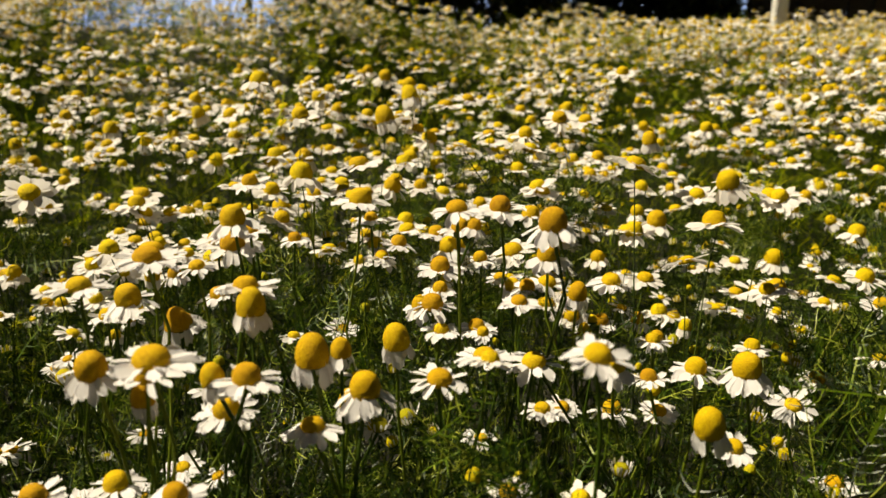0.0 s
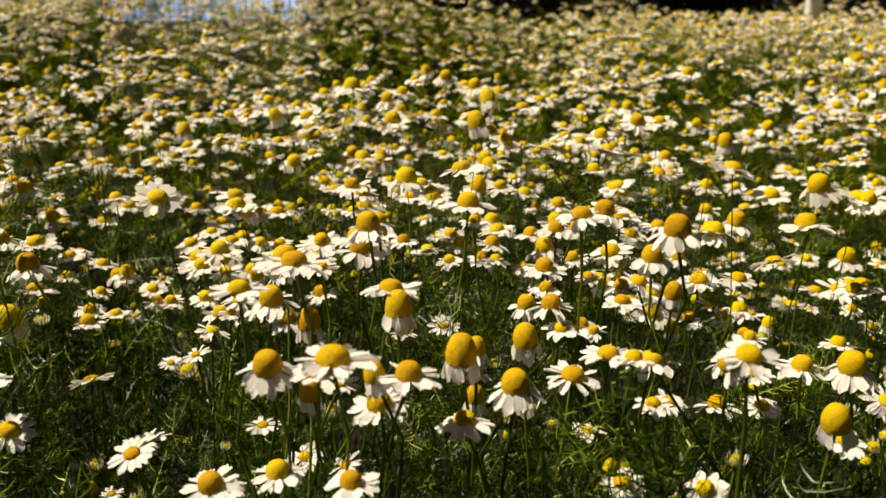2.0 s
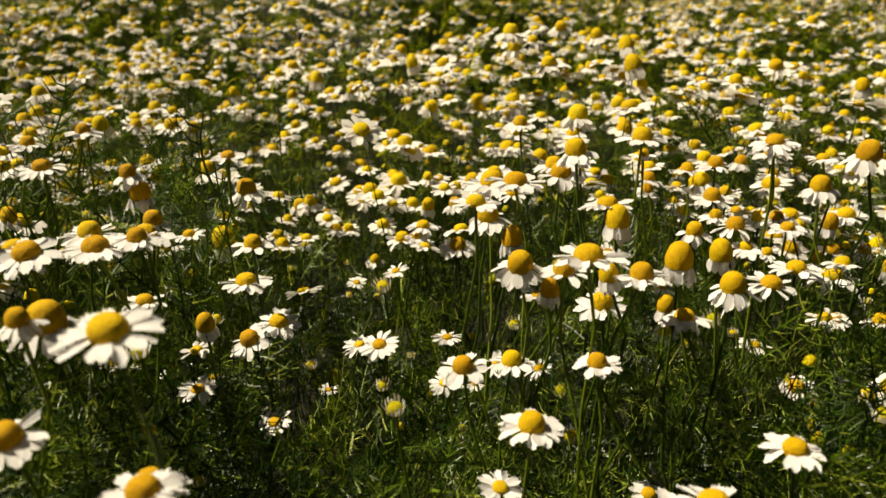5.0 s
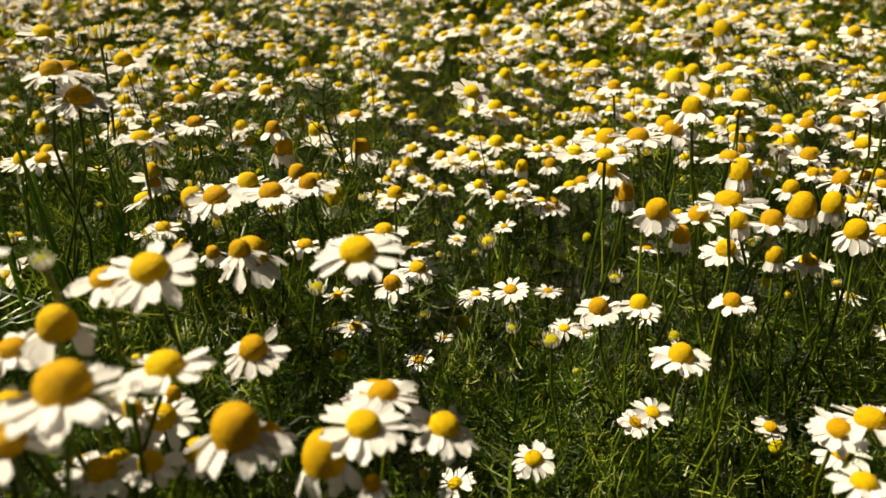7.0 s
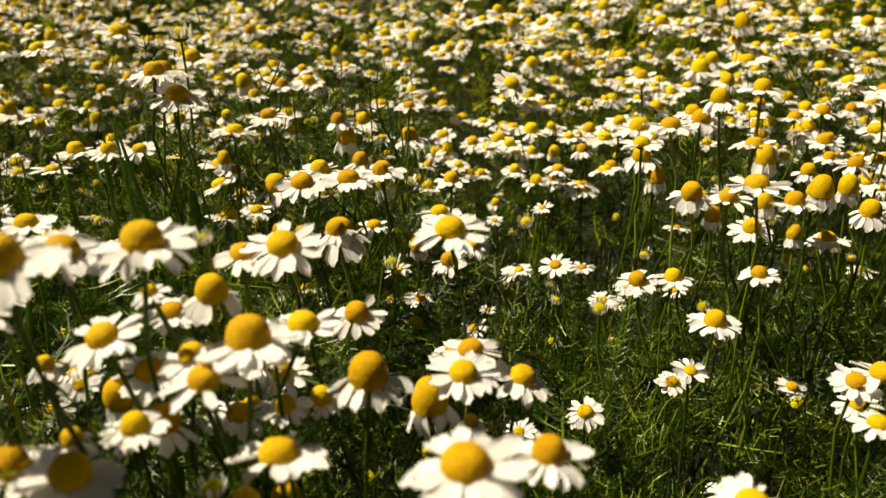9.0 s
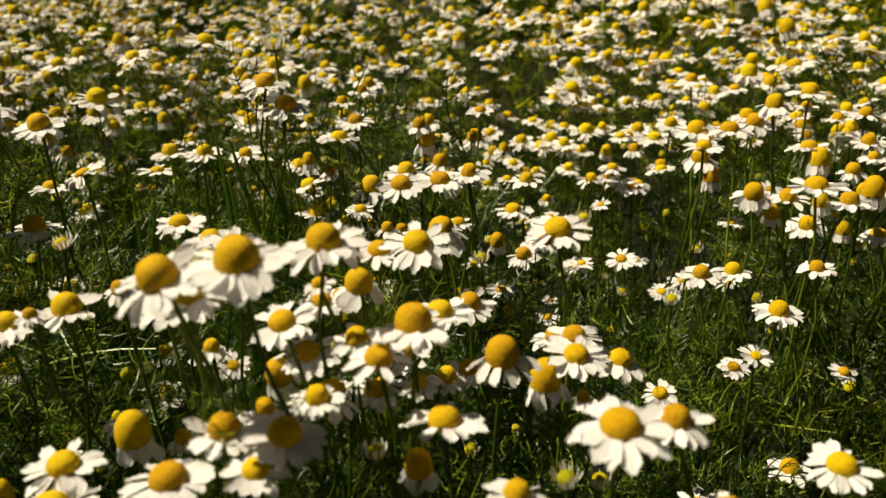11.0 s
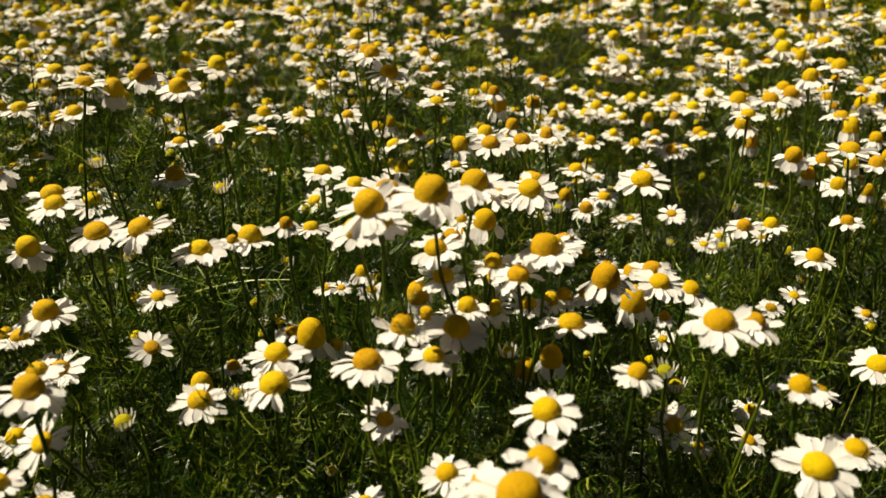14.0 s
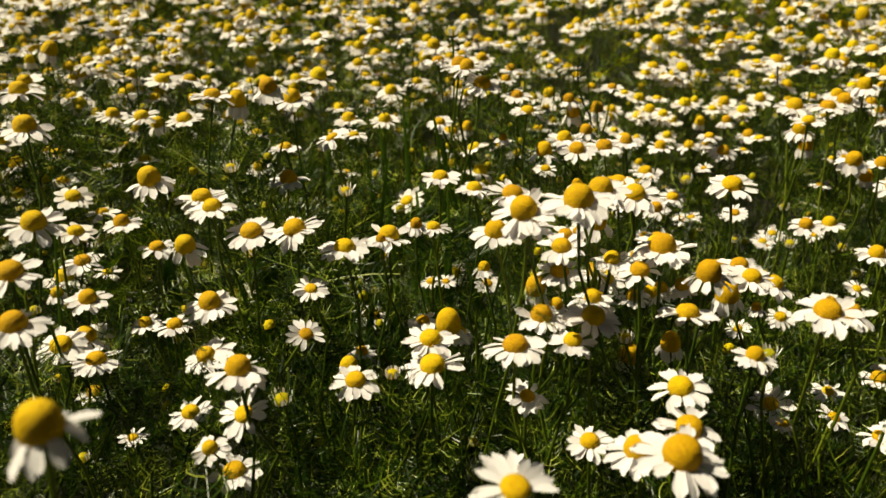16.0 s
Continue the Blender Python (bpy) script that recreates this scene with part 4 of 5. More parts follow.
def clear_of_singles(p, gap):
    if not len(taken):
        return np.ones(len(p), bool)
    d = np.hypot(p[:, None, 0] - taken[None, :, 0], p[:, None, 1] - taken[None, :, 1]).min(1)
    return d > gap


def seen(p):
    """The part of the field that the walk looks over."""
    return (p[:, 1] > -0.2) & (p[:, 0] > -0.42 - 0.78 * (p[:, 1] + 0.27)) & (p[:, 0] < 0.12 + 0.6 * np.maximum(p[:, 1], -0.1))


def off_walk(p):
    """Distance from the line of the walk on the ground."""
    a, b = np.array(WALK_A), np.array(WALK_B)
    t = np.clip(((p - a) @ (b - a)) / ((b - a) @ (b - a)), 0, 1)
    return np.hypot(*(p - a - t[:, None] * (b - a)).T)


def head_height(p):
    x, y = p[:, 0], p[:, 1]
    far = np.clip(y - 0.5, 0, 1.2)
    top = ground_z(x, y) + TOP_MEAN + TOP_RISE * far - 0.055 * np.where(x > 0, 0.3, 1.0) * np.clip(x, -1.2, 0.8) * far + np.where(y > 1.1, 0.05, 0.035) * wave(p, 5.0, 11)
    top = top + 0.016 * np.clip((y - 1.3) / 0.9, 0, 1) * np.clip((1.3 - x) / 0.5, 0, 1)
    return top + rng.normal(0, 0.034, len(p)).clip(-0.09, 0.045) - 0.09 * (rng.random(len(p)) < 0.25) * rng.random(len(p))


kinds = list(KINDS)
near_heads = [far_head(k, 60 + i, 5, 10, 3, 2) for i, k in enumerate(kinds * 2)]
far_heads = [far_head(k, 90 + i, 3, 7, 2, 1) for i, k in enumerate(kinds * 2)]
share = np.array([0.10, 0.36, 0.36, 0.13, 0.05])


def poses_of(p, z, size, lean_spread, to_sun):
    """Poses for heads at p, z: width, tilt and turn."""
    n = len(p)
    spin = rng.uniform(0, 2 * math.pi, n)
    tx, ty = rng.normal(to_sun[0], lean_spread, n), rng.normal(to_sun[1], lean_spread, n)
    up = np.stack([tx, ty, np.ones(n)], -1)
    up /= np.linalg.norm(up, axis=1, keepdims=True)
    ref = np.stack([np.cos(spin), np.sin(spin), np.zeros(n)], -1)
    ax = np.cross(up, ref)
    ax /= np.linalg.norm(ax, axis=1, keepdims=True)
    ay = np.cross(up, ax)
    m = np.zeros((n, 4, 4))
    m[:, :3, 0], m[:, :3, 1], m[:, :3, 2] = ax * size[:, None], ay * size[:, None], up * size[:, None]
    m[:, 0, 3], m[:, 1, 3], m[:, 2, 3], m[:, 3, 3] = p[:, 0], p[:, 1], z, 1
    return m


def stems(p, z, lean, radius):
    """Three-sided bent stems from the soil to the heads, as poses of one unit stem."""
    n = len(p)
    m = np.zeros((n, 4, 4))
    g = ground_z(p[:, 0], p[:, 1])
    m[:, 0, 0] = m[:, 1, 1] = radius
    m[:, 0, 2], m[:, 1, 2] = lean[:, 0], lean[:, 1]
    m[:, 2, 2] = z - g
    m[:, 0, 3], m[:, 1, 3], m[:, 2, 3], m[:, 3, 3] = p[:, 0] - lean[:, 0], p[:, 1] - lean[:, 1], g, 1
    return m


def unit_stem_piece():
    """A slightly wavy stem with level rings, one unit high."""
    v, f = [], []
    for x, y, z, r in ((0, 0, 0, 1.2), (14, 9, 0.35, 1.0), (-5, -12, 0.7, 0.9), (0, 0, 1.0, 0.7)):
        v += [(x + r * math.cos(2.094 * j), y + r * math.sin(2.094 * j), z) for j in range(3)]
    for i in range(3):
        f += [(3 * i + j, 3 * i + (j + 1) % 3, 3 * i + 3 + (j + 1) % 3, 3 * i + 3 + j) for j in range(3)]
    return np.array(v), f, [0] * len(f)


unit_stem = unit_stem_piece()


def any_way(n, size, rise):
    """Random turns: leaves that stand out from the stems and rise a little."""
    yaw, pitch, roll = rng.uniform(0, 2 * math.pi, n), rng.normal(rise, 0.4, n), rng.uniform(0, 2 * math.pi, n)
    cy, sy, cp, sp, cr, sr = np.cos(yaw), np.sin(yaw), np.cos(pitch), np.sin(pitch), np.cos(roll), np.sin(roll)
    m = np.zeros((n, 4, 4))
    x = np.stack([cy * cp, sy * cp, sp], -1)
    y0 = np.stack([-sy, cy, 0 * cy], -1)
    z0 = np.cross(x, y0)
    m[:, :3, 0] = x * size[:, None]
    m[:, :3, 1] = (y0 * cr[:, None] + z0 * sr[:, None]) * size[:, None]
    m[:, :3, 2] = (z0 * cr[:, None] - y0 * sr[:, None]) * size[:, None]
    m[:, 3, 3] = 1
    return m


plain_heads = [far_head(k, 90 + i, 2, 6, 1, 1) for i, k in enumerate(kinds * 2)]

# flowers further off
cand = scatter(31500, -2.4, 2.0, -0.7, 3.3)
away = off_walk(cand)
in_view = seen(cand) & (cand[:, 1] > 0.1)


def in_hollow(p):
    """The dark leafy hollow with few flowers."""
    return ((p[:, 0] + 0.49) / 0.14) ** 2 + ((p[:, 1] - 0.23) / 0.25) ** 2 < 1


rich = (cand[:, 0] < -0.52) & (cand[:, 1] > 0.2) & (cand[:, 1] < 1.1) & (away > 0.45)
keep = rng.random(len(cand)) < DENSITY * np.where(in_view, 1.0, 0.5) * np.interp(cand[:, 1], [0.45, 0.8, 1.2, 1.7], [1.7, 1.55, 1.25, 1.0]) * np.where((away > 0.36) & (away < 0.6) & (cand[:, 0] < 0.02), 1.5, 1.0) * np.where((cand[:, 0] > 0.08) & (cand[:, 1] < 0.85), 0.75, 1.0) * np.where((cand[:, 0] > 0.26 * cand[:, 1]) & (cand[:, 1] > 1.0), 1.7, 1.0) * np.where((cand[:, 0] > -0.34 * cand[:, 1]) & (cand[:, 0] < 0.1 * cand[:, 1]) & (cand[:, 1] > 0.85), 0.62, 1.0) * np.clip(0.66 + 0.75 * wave(cand, 8.0, 21) + 0.6 * wave(cand, 21.0, 22), np.where(rich, 0.9, np.where(cand[:, 1] < 0.95, 0.2, 0.03)), 1.6) * np.where(away < 0.54, 0.5, 1.0) * np.where(rich, 2.2, 1.0)
keep &= ~in_hollow(cand) | (rng.random(len(cand)) < 0.25)
keep &= clear_of_singles(cand, 0.014) & ((away > NEAR_CLEAR) | (~seen(cand) & (away > 0.12)))
edge = np.minimum(np.minimum(cand[:, 0] + 2.4, 2.0 - cand[:, 0]), cand[:, 1] + 0.7) + 0.16 * wave(cand, 6.0, 41)
keep &= rng.random(len(cand)) < np.clip(edge / 0.3, 0, 1)
field = cand[keep]
field_z = head_height(field)
low_at = scatter(LOW_FLOWERS, -0.9, 0.5, -0.05, 0.6)
low_at = low_at[seen(low_at) & (off_walk(low_at) > 0.2) & (off_walk(low_at) < 0.46) & clear_of_singles(low_at, 0.017) & ~in_hollow(low_at)]
low_z = head_height(low_at) - rng.uniform(0.03, 0.09, len(low_at))
dist = off_walk(field)
low = dist < 0.5
field_z[low] -= 0.02
size = rng.normal(0.0238, 0.0024, len(field)).clip(0.015, 0.029)
pose_all = poses_of(field, field_z, size, 0.22, (-0.03, -0.03))
which = rng.choice(len(kinds), len(field), p=share) + len(kinds) * rng.integers(0, 2, len(field))
close = (dist < 1.0) & in_view[keep]
low_pose = poses_of(low_at, low_z, rng.uniform(0.012, 0.019, len(low_at)), 0.25, (0, -0.08))
pose_all, which = np.r_[pose_all, low_pose], np.r_[which, rng.choice(3, len(low_at))]
field, field_z, close = np.r_[field, low_at], np.r_[field_z, low_z], np.r_[close, np.ones(len(low_at), bool)]
put = np.array([(x, y, z, s) for x, y, z, s, _ in PLACED])
put_kind = np.array([kinds.index(k) if k in kinds else 0 for *_, k in PLACED]) + len(kinds) * rng.integers(0, 2, len(PLACED))
put_pose = poses_of(put[:, :2], put[:, 2], put[:, 3], 0.12, (0.05, -0.12))
pose_all, which, close = np.r_[pose_all, put_pose], np.r_[which, put_kind], np.r_[close, np.ones(len(put), bool)]
field, field_z = np.r_[field, put[:, :2]], np.r_[field_z, put[:, 2]]
groups = [(near_heads[k], pose_all[(which == k) & close]) for k in range(len(near_heads))]
aside = ~seen(field) | (field[:, 1] > 1.5)
groups += [(far_heads[k], pose_all[(which == k) & ~close & ~aside]) for k in range(len(far_heads))]
groups += [(plain_heads[k], pose_all[(which == k) & ~close & aside]) for k in range(len(far_heads))]
mass("chamomile_field", groups, [m_disc_far, m_petal_far], "dense field of white and yellow chamomile flowers in full bloom", "flowers")
lean = rng.normal(0, 0.085, (len(field), 2))
mass("chamomile_stems", [(unit_stem, stems(field, field_z - 0.002, lean, 0.00048))], [m_stem_far], "thin green branching chamomile stems", "stems")

# feathery leaves
near_leaf = [feather(0.045, 10, 2, 200 + k, 1.1, 0.25) for k in range(8)]
mid_leaf = [feather(0.042, 9, 1, 260 + k, 1.15, 0.25) for k in range(4)]
tip_leaf = [feather(0.045, 7, 0, 280 + k, 1.4) for k in range(4)]
far_leaf = [feather(0.05, 6, 0, 220 + k, 1.9, 0.26) for k in range(4)]


def under_heads(p):
    """Height that the leaves reach: just below the lowest known head near by."""
    d = np.hypot(p[:, None, 0] - taken[None, :, 0], p[:, None, 1] - taken[None, :, 1])
    near = np.where(d < 0.042, taken[None, :, 2] - LEAF_GAP + 0.4 * np.maximum(d - 0.02, 0), 9.0).min(1)
    return near


def leaves(n, x0, x1, y0, y1, z0, z1, templates, grow=1.0, where=None, power=0.8):
    p = scatter(n, x0, x1, y0, y1)
    s = grow * rng.uniform(0.6, 1.35, n)
    m = any_way(n, s, 0.5)
    g = ground_z(p[:, 0], p[:, 1])
    far = np.clip(p[:, 1] - 0.5, 0, 1.2)
    top = z1 + 0.03 * wave(p, 5.0, 11) + 0.015 * wave(p, 17.0, 12) - 0.055 * np.where(p[:, 0] > 0, 0.3, 1.0) * np.clip(p[:, 0], -1.2, 0.8) * far + TOP_RISE * far
    top = top + 0.02 * np.clip((p[:, 1] - 1.3) / 0.9, 0, 1) * np.clip((1.3 - p[:, 0]) / 0.5, 0, 1)
    top = np.minimum(top, under_heads(p) - g)
    m[:, 0, 3], m[:, 1, 3], m[:, 2, 3] = p[:, 0], p[:, 1], g + z0 + np.maximum(top - z0, 0.01) * rng.random(n) ** power
    pick = rng.integers(0, len(templates), n)
    ok = (off_walk(p) > 0.17) | (m[:, 2, 3] < 0.28)
    ok &= rng.random(n) < np.clip(0.42 + 1.4 * wave(p, 38.0, 17), 0.01, 1.0)
    ok &= ~((p[:, 0] > 0.05) & (p[:, 1] < 0.45)) | (rng.random(n) < 0.55)
    ok &= seen(p) | (rng.random(n) < 0.35)
    edge = np.minimum(np.minimum(p[:, 0] + 2.4, 2.0 - p[:, 0]), p[:, 1] + 0.7) + 0.16 * wave(p, 6.0, 41)
    ok &= rng.random(n) < np.clip(edge / 0.25, 0, 1)
    if where is not None:
        ok &= where(p)
    return [(templates[k], m[(pick == k) & ok]) for k in range(len(templates))]


def close_by(p):
    return (p[:, 1] > -0.16) & (p[:, 1] < 0.66) & (p[:, 0] > -0.86) & (p[:, 0] < 0.44)


def beyond(p):
    return ~close_by(p)


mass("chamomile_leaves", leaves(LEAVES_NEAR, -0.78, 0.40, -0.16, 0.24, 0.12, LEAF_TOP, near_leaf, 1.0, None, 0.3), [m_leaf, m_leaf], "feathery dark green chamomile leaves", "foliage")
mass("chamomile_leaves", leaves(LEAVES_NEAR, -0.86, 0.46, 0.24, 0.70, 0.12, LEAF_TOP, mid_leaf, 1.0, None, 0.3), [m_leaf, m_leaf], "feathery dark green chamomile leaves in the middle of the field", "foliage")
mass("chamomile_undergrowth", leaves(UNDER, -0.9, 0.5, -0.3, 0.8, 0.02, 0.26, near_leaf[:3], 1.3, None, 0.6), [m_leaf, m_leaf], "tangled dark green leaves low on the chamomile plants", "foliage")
mass("chamomile_leaves_beyond", leaves(LEAVES_FAR, -2.4, 2.0, -0.7, 3.3, 0.05, LEAF_TOP + 0.02, far_leaf, 1.2, beyond, 0.35), [m_leaf_sunlit, m_leaf_sunlit], "feathery green chamomile foliage further off", "foliage")

# leafless side branches that fork off the stems near the walk
fork = scatter(500, -0.62, 0.30, -0.12, 0.55)
fork = fork[(off_walk(fork) > 0.1) & (rng.random(len(fork)) < np.clip(0.5 + 0.8 * wave(fork, 14.0, 51), 0, 1))]
fork_top = np.minimum(LEAF_TOP - rng.uniform(0.0, 0.08, len(fork)), under_heads(fork) - 0.004)
fork_lean = rng.normal(0, 0.035, (len(fork), 2))
fork_pose = stems(fork, fork_top, fork_lean, rng.uniform(0.0004, 0.0008, len(fork)))
fork_rise = rng.uniform(0.07, 0.14, len(fork))
fork_pose[:, 2, 2], fork_pose[:, 2, 3] = fork_rise, fork_top - fork_rise
mass("side_branches", [(unit_stem, fork_pose)], [m_stalk], "pale olive-green side branches of chamomile plants", "stems")

# small leaves along the upper stems of the massed flowers
reach = (off_walk(field) < 1.3) & (off_walk(field) > 0.42)
on = field[reach & seen(field)]
on_z, on_lean = field_z[reach & seen(field)], lean[reach & seen(field)]
n_on = len(on)
leaf_pose = []
for down, grow in ((0.04, 0.4), (0.075, 0.6), (0.12, 0.85)):
    m = any_way(n_on, grow * rng.uniform(0.7, 1.25, n_on), 0.7)
    drop = down + rng.uniform(-0.012, 0.012, n_on)
    m[:, 0, 3], m[:, 1, 3], m[:, 2, 3] = on[:, 0] - on_lean[:, 0] * drop / on_z, on[:, 1] - on_lean[:, 1] * drop / on_z, on_z - drop
    leaf_pose.append(m)
leaf_pose = np.concatenate(leaf_pose)
kind_of = rng.integers(0, 4, len(leaf_pose))
mass("stem_leaves", [(tip_leaf[k], leaf_pose[kind_of == k]) for k in range(4)], [m_leaf_sunlit, m_leaf_sunlit], "small feathery green leaves along chamomile stems", "foliage")


# buds and half-opened heads between the flowers
def bud_piece(seed):
    ball = disc_piece(0.62, 0.42, 5, 9, 0.05, seed)
    cup = cup_piece(0.46, 8)
    pieces = [ball, (cup[0] * (1, 1, 2.6), cup[1], [2] * len(cup[1]))]
    r = np.random.default_rng(seed)
    n = int(r.integers(9, 15)) if seed % 40 else 0
    for k in range(n):
        v, f, s = petal_piece(r.uniform(0.4, 0.65), 0.13, -0.25, 2, 1, seed + k)
        pieces.append((moved(v, turn_z(6.28 * (k + r.uniform(-0.3, 0.3)) / n) @ shift(0.4, 0, 0.02) @ turn_y(-r.uniform(0.8, 1.3))), f, s))
    return join(*pieces)


bud_at = scatter(14000, -2.2, 1.5, -0.15, 2.6)
bud_at = bud_at[seen(bud_at) & (off_walk(bud_at) > 0.27) & clear_of_singles(bud_at, 0.012)][:BUDS]
hid_at = scatter(420, -0.75, 0.38, -0.02, 0.6)
hid_at = hid_at[seen(hid_at) & (off_walk(hid_at) > 0.2) & clear_of_singles(hid_at, 0.010)]
bud_at = np.r_[bud_at, hid_at]
bud_z = np.minimum(head_height(bud_at) - 0.005, under_heads(bud_at) + 0.02) - rng.uniform(0, 0.03, len(bud_at))
bud_z[off_walk(bud_at) < 0.45] = np.minimum(bud_z, 0.375)[off_walk(bud_at) < 0.45]
bud_size = rng.uniform(0.0045, 0.008, len(bud_at))
bud_pose = poses_of(bud_at, bud_z, bud_size, 0.3, (0, 0))
bud_kind = rng.integers(0, 4, len(bud_at))
mass("chamomile_buds", [(bud_piece(300 + 20 * k), bud_pose[bud_kind == k]) for k in range(4)], [m_bud_far, m_petal_far, m_stem_far], "small green-yellow chamomile buds, some half opened", "buds")
bud_lean = rng.normal(0, 0.05, (len(bud_at), 2))
mass("bud_stems", [(unit_stem, stems(bud_at, bud_z - 0.001, bud_lean, 0.0004))], [m_stem_far], "thin green stems under the chamomile buds", "stems")
# ---- fence, post, planks and hedge behind the field ----
def box_bm(bm, x0, x1, y0, y1, z0, z1, bevel=0.0):
    made = bmesh.ops.create_cube(bm, size=1.0)["verts"]
    for q in made:
        q.co = Vector(((x0 + x1) / 2 + q.co.x * (x1 - x0), (y0 + y1) / 2 + q.co.y * (y1 - y0), (z0 + z1) / 2 + q.co.z * (z1 - z0)))
    if bevel:
        bmesh.ops.bevel(bm, geom=list({e for q in made for e in q.link_edges}), offset=bevel, segments=2, affect="EDGES")


# clear sky low over the land, far off
sky_v = [(150 * math.sin(a), 150 * math.cos(a), z) for z in (-2.0, 24.0) for a in [radians(-60 + 5 * k) for k in range(25)]]
sky_f = [(k, k + 1, k + 26, k + 25) for k in range(24)]
tagged(new("backdrop", mesh_of("backdrop", sky_v, sky_f, m_sky)), "clear light blue sky low over the horizon", "sky", kind="structure")

FENCE_Y = 5.0
fence = tagged(new("wire_fence"), "dark metal fence of thin upright bars behind the field", "fence")
fence.location = (-2.6, FENCE_Y, float(ground_z(0, FENCE_Y)))
bar_v, bar_f = tube([(0, 0, -0.02), (0, 0, 0.7), (0, 0, 1.45)], [0.0045, 0.0045, 0.0045], 6)
bar_mesh = mesh_of("bar", bar_v, bar_f, m_wire)
for k in range(34):
    b = part("bar", bar_mesh, m_wire, fence)
    b.location = (0.09 * k + (0.006 if k % 3 else -0.006), 0, 0)
post_v, post_f = tube([(0, 0, -0.05), (0, 0, 0.8), (0, 0, 1.55)], [0.02, 0.02, 0.02], 10)
post_mesh = mesh_of("fence_post", post_v, post_f, m_wire)
for x in (-0.05, 1.45, 3.05):
    part("fence_post", post_mesh, m_wire, fence).location = (x, 0.03, 0)
for z in (0.12, 1.38):
    bm = bmesh.new()
    box_bm(bm, -0.1, 3.1, -0.012, 0.012, z - 0.012, z + 0.012, 0.003)
    part("rail", bm, m_wire, fence)

# the white post
bm = bmesh.new()
box_bm(bm, -0.021, 0.021, -0.021, 0.021, -0.05, 1.05, 0.004)
white_post = part("post", bm, m_whitepost, None)
white_post.location = (1.107, 2.78, float(ground_z(1.107, 2.78)))
tagged(white_post, "weathered white wooden post at the edge of the field", "post")

# dark planks beside it
plank_fence = tagged(new("plank_fence"), "dark brown upright plank fence behind the flowers", "fence")
plank_fence.location = (1.25, 3.35, float(ground_z(1.25, 3.35)))
plank_bm = bmesh.new()
box_bm(plank_bm, -0.047, 0.047, -0.009, 0.009, -0.03, 1.5, 0.003)
plank_mesh = bpy.data.meshes.new("plank")
plank_bm.to_mesh(plank_mesh)
plank_bm.free()
for k in range(26):
    p = part("plank", plank_mesh, m_plank, plank_fence)
    p.location = (0.1 * k, 0.004 * math.sin(k * 2.3), 0.02 * math.sin(k * 1.7))
for z in (0.35, 1.2):
    bm = bmesh.new()
    box_bm(bm, -0.06, 2.56, 0.012, 0.05, z - 0.035, z + 0.035, 0.004)
    part("rail", bm, m_plank, plank_fence)


def hedge(x0, x1, y0, y1, top, n, seed, label):
    """A dark shrub row: stems and many small leaves with an uneven outline."""
    r = np.random.default_rng(seed)
    thing = tagged(new("hedge"), label, "hedge")
    mid = ((x0 + x1) / 2, (y0 + y1) / 2)
    thing.location = (*mid, float(ground_z(*mid)))
    leaf_v = np.array([(0, 0, 0), (0.5, -0.28, 0.06), (1.0, 0, -0.04), (0.5, 0.28, 0.06)], float)
    size = r.uniform(0.035, 0.075, n)
    x = r.uniform(x0, x1, n)
    h = top * (0.82 + 0.12 * np.sin(x * 4.1 + seed) + 0.08 * np.sin(x * 11.0))
    z = h * r.random(n) ** 0.75
    y = r.uniform(y0, y1, n) + 0.06 * np.sin(x * 9 + z * 7)
    yaw, pitch = r.uniform(0, 6.28, n), r.normal(0.1, 0.6, n)
    m = np.zeros((n, 4, 4))
    ax = np.stack([np.cos(yaw) * np.cos(pitch), np.sin(yaw) * np.cos(pitch), np.sin(pitch)], -1)
    ay = np.stack([-np.sin(yaw), np.cos(yaw), 0 * yaw], -1)
    az = np.cross(ax, ay)
    for k, a in enumerate((ax, ay, az)):
        m[:, :3, k] = a * size[:, None]
    m[:, 0, 3], m[:, 1, 3], m[:, 2, 3], m[:, 3, 3] = x - mid[0], y - mid[1], z, 1
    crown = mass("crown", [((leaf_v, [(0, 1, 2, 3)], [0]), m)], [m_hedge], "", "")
    crown.parent = thing
    for k in range(int((x1 - x0) / 0.18)):
        bx = x0 + 0.18 * (k + 0.5) - mid[0]
        tv, tf = tube([(bx, 0, -0.03), (bx + 0.03, 0.02, top * 0.4), (bx - 0.02, 0.0, top * 0.85)], [0.014, 0.011, 0.005], 6)
        part("trunk", mesh_of("trunk", tv, tf, m_bark), m_bark, thing)
    return thing


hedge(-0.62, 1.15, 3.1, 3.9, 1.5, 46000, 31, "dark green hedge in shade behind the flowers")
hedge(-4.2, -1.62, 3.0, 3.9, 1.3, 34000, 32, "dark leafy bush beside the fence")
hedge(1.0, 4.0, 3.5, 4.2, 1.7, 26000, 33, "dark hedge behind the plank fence")


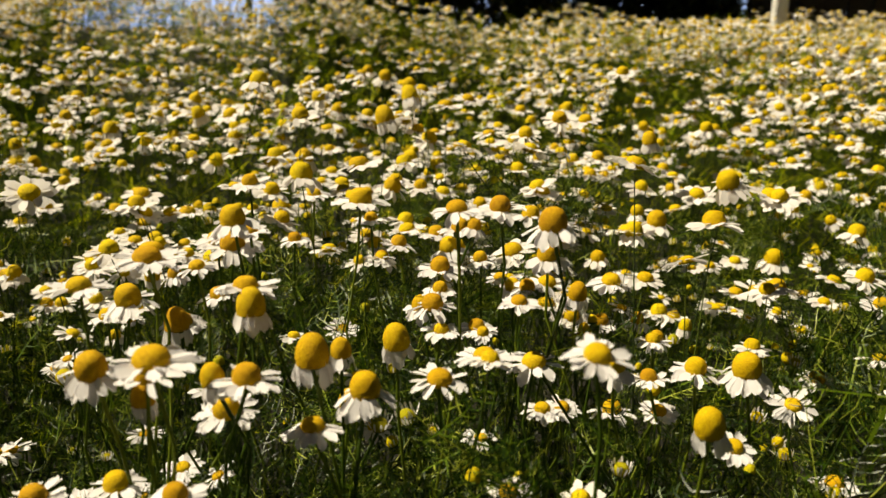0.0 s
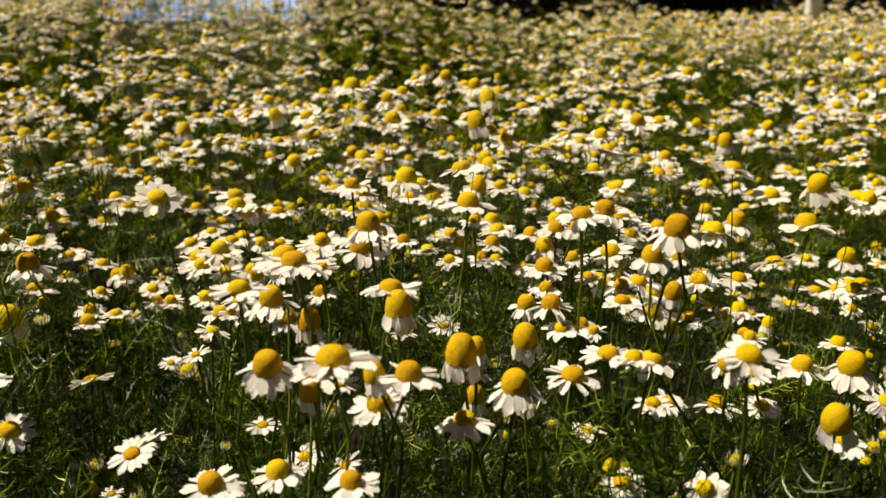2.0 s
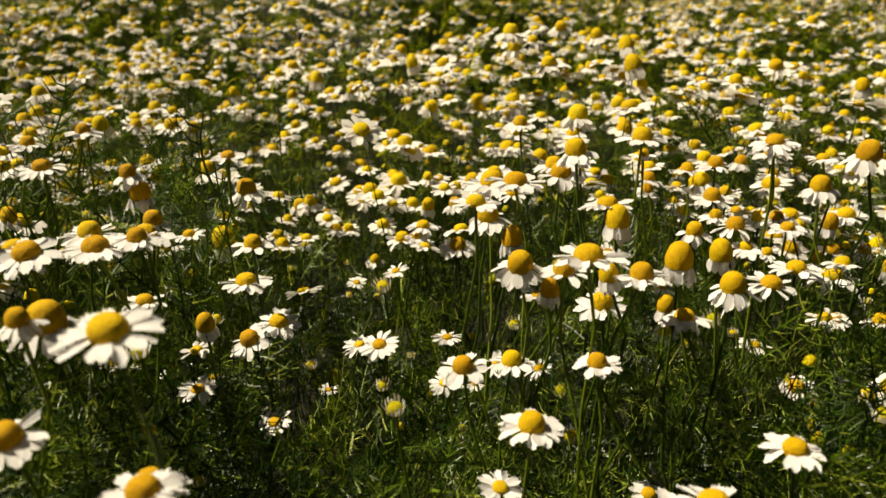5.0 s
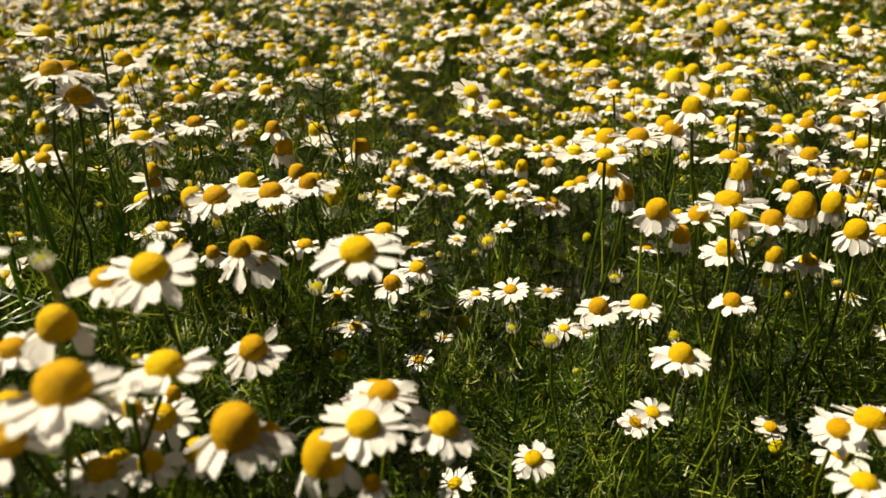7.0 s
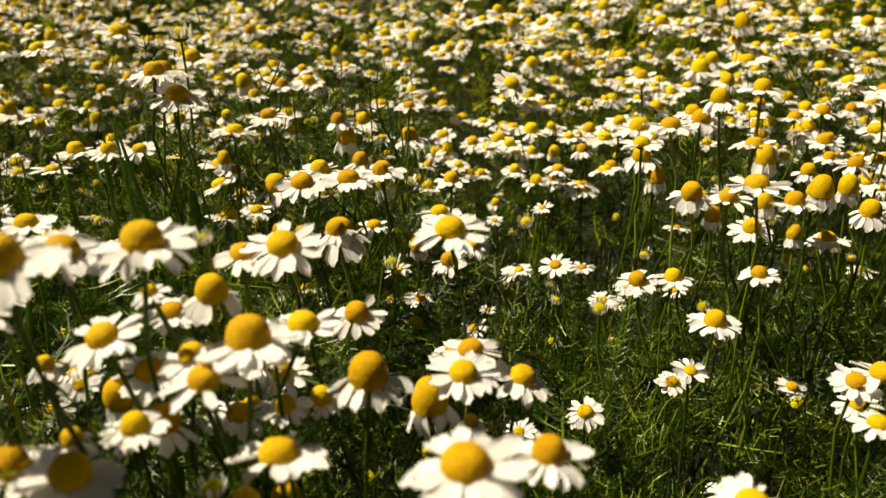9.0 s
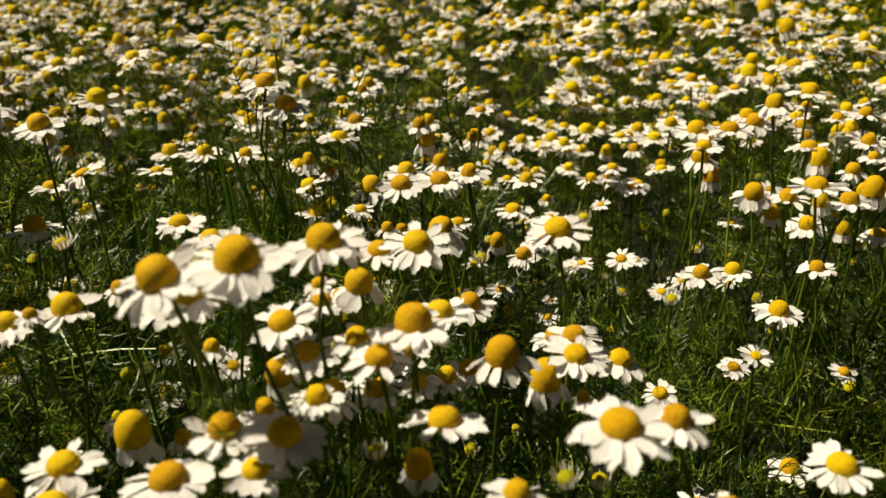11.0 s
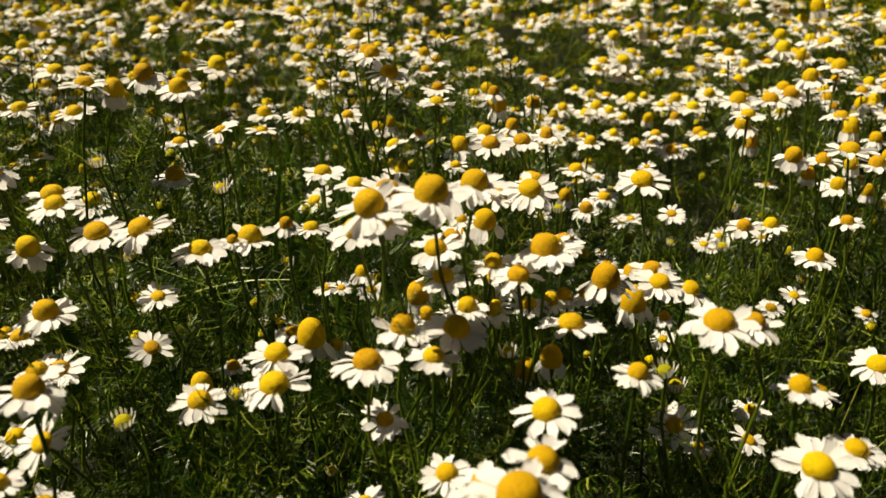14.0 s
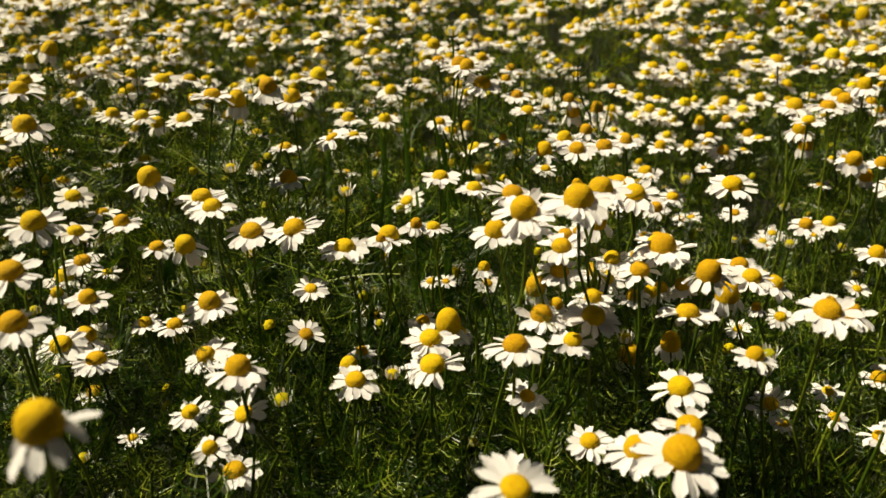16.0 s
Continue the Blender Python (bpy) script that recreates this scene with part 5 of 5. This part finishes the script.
# ---- grasses among the flowers ----
def grass_blade(points, width, label):
    """A long narrow blade through the points, folded along its middle."""
    v, f = [], []
    n = len(points)
    for i, p in enumerate(points):
        p = Vector(p)
        ahead = (Vector(points[min(i + 1, n - 1)]) - Vector(points[max(i - 1, 0)])).normalized()
        side = ahead.cross(Vector((0.15, -1, 0.25))).normalized()
        w = width * (1 - (i / (n - 1)) ** 2 * 0.85) / 2
        v += [tuple(p - side * w), tuple(p + ahead.cross(side) * w * 0.35), tuple(p + side * w)]
    for i in range(n - 1):
        for j in range(2):
            f.append((3 * i + j, 3 * i + j + 1, 3 * i + 4 + j, 3 * i + 3 + j))
    blade = part("grass_blade", mesh_of("grass_blade", v, f, m_grass), m_grass, None)
    return tagged(blade, label, "grass", "grass blades")


def bent(foot, tip, sag, n=7):
    foot, tip = Vector(foot), Vector(tip)
    mid = foot.lerp(tip, 0.55) + Vector(sag)
    return [tuple((1 - s) ** 2 * foot + 2 * s * (1 - s) * mid + s * s * tip) for s in [i / (n - 1) for i in range(n)]]


r_grass = np.random.default_rng(77)
grass_blade(bent((0.03, 0.49, 0.01), (-0.018, 0.50, 0.484), (0.006, 0, 0.06)), 0.0011, "single thin dark grass stalk standing above the flowers")


def broad_leaf(foot, tip, width, label):
    """A broad pointed leaf on a thin stalk."""
    foot, tip = Vector(foot), Vector(tip)
    start = foot.lerp(tip, 0.55) + Vector((0, 0, 0.05))
    thing = tagged(new("broad_leaf"), label, "leaf", "broad leaves")
    thing.location = foot
    v, f = tube([(0, 0, -0.01), tuple((start - foot) * 0.5 + Vector((0.006, 0, 0))), tuple(start - foot)], [0.0012, 0.001, 0.0009], 5)
    part("stalk", mesh_of("stalk", v, f, m_stem), m_stem, thing)
    v, f = [], []
    along = (tip - start)
    side = along.cross(Vector((0.3, -0.8, 0.5))).normalized()
    out = side.cross(along).normalized()
    for i in range(9):
        u = i / 8
        w = width * math.sin(math.pi * min(1, 0.06 + 0.94 * u) ** 0.8) ** 0.8 / 2
        mid = start - foot + along * u - out * 0.25 * along.length * (u - 0.5) ** 2
        for q in (-1, -0.5, 0, 0.5, 1):
            v.append(tuple(mid + side * q * w + out * w * (0.35 * abs(q) + 0.12 * math.sin(9 * u + 3 * q))))
    for i in range(8):
        f += [(5 * i + j, 5 * i + j + 1, 5 * i + 6 + j, 5 * i + 5 + j) for j in range(4)]
    part("blade", mesh_of("blade", v, f, m_broad), m_broad, thing)
    return thing


sprig_leaf = []
for k in range(4):
    v, f, s = feather(0.042, 5, 0, 270 + k, 1.9, 0.36)
    sprig_leaf.append(mesh_of("leaf", v, f, m_leaf))


def sprig(x, y, z, seed):
    """A leafy chamomile shoot without a flower."""
    r = np.random.default_rng(seed)
    fx, fy = x + r.normal(0, 0.03), y + r.normal(0, 0.03)
    foot = Vector((fx, fy, float(ground_z(fx, fy))))
    thing = tagged(new("chamomile_sprig"), "feathery green chamomile shoot without a flower", "plant", "chamomile sprigs")
    thing.location = foot
    top = Vector((x, y, z)) - foot
    pts = [tuple(top * s + Vector((0.02 * math.sin(3 * s + seed), 0.015 * math.cos(4 * s), 0)) * (1 - s) * s * 3) for s in [i / 8 for i in range(9)]]
    pts[0] = (0, 0, -0.01)
    v, f = tube(pts, [0.001 - 0.00007 * i for i in range(9)], 5)
    part("stem", mesh_of("stem", v, f, m_stem), m_stem, thing)
    for k in range(8):
        s = 0.98 - 0.055 * k
        i = min(int(s * 8), 7)
        at = Vector(pts[i]).lerp(Vector(pts[i + 1]), s * 8 - i)
        turn = Matrix.Rotation(2.4 * k + r.uniform(-0.5, 0.5), 4, "Z") @ Matrix.Rotation(-r.uniform(0.6, 1.25), 4, "Y")
        part("leaf", sprig_leaf[k % 4], m_leaf, thing).matrix_basis = Matrix.Translation(at) @ turn @ Matrix.Scale(r.uniform(0.6, 1.1), 4)
    return thing


for x, y, z, w in ((-0.345, 0.168, 0.43, 0.007), (-0.352, 0.196, 0.435, 0.008), (-0.362, 0.213, 0.41, 0.008), (-0.338, 0.158, 0.405, 0.006), (-0.37, 0.15, 0.42, 0.007),
                   (-0.36, 0.18, 0.39, 0.009), (-0.385, 0.2, 0.425, 0.008), (-0.50, 0.049, 0.455, 0.003), (-0.40, 0.22, 0.40, 0.007), (-0.378, 0.24, 0.43, 0.007),
                   (-0.41, 0.17, 0.385, 0.006), (-0.395, 0.26, 0.42, 0.006), (-0.43, 0.24, 0.41, 0.006)):
    lean_x, lean_y = r_grass.normal(0, 0.03), r_grass.normal(0.01, 0.03)
    grass_blade(bent((x + lean_x, y + lean_y, 0.005), (x, y, z), (0.004, 0, 0.05)), w, "long green grass blade among the chamomile")

for fx, fy, tx, ty, tz, w in ((-0.36, 0.29, -0.353, 0.262, 0.395, 0.014), (-0.44, 0.16, -0.452, 0.117, 0.36, 0.016), (-0.49, 0.22, -0.466, 0.20, 0.355, 0.018),
                              (-0.50, 0.30, -0.475, 0.31, 0.36, 0.018), (-0.43, 0.10, -0.407, 0.075, 0.34, 0.012), (-0.48, 0.44, -0.46, 0.426, 0.36, 0.018),
                              (-0.52, 0.17, -0.50, 0.13, 0.365, 0.016), (-0.40, 0.21, -0.42, 0.19, 0.35, 0.014), (-0.27, -0.03, -0.273, -0.058, 0.33, 0.012)):
    broad_leaf((fx, fy, float(ground_z(fx, fy))), (tx, ty, tz), w, "broad pointed dark green leaf between the flower stems")

for k, (x, y, z) in enumerate(((-0.302, 0.292, 0.436), (-0.271, 0.344, 0.43), (-0.258, 0.327, 0.43), (-0.294, 0.06, 0.39), (-0.386, 0.339, 0.452), (-0.315, 0.279, 0.439), (-0.305, 0.42, 0.434), (-0.25, 0.325, 0.416), (-0.342, 0.242, 0.424), (-0.396, 0.352, 0.413), (-0.413, 0.291, 0.411), (-0.513, 0.211, 0.427), (-0.562, 0.248, 0.448), (-0.251, 0.413, 0.384), (-0.494, 0.501, 0.403), (-0.266, 0.478, 0.422))):
    sprig(x, y, z, 500 + k)
shoots = scatter(400, -0.75, 0.4, 0.05, 0.9)
shoots = shoots[seen(shoots) & (off_walk(shoots) > 0.3) & clear_of_singles(shoots, 0.02)][:26]
shoot_z = np.minimum(head_height(shoots) + 0.005, under_heads(shoots) + 0.025)
for k, (p, z) in enumerate(zip(shoots, shoot_z)):
    sprig(float(p[0]), float(p[1]), float(z), 520 + k)
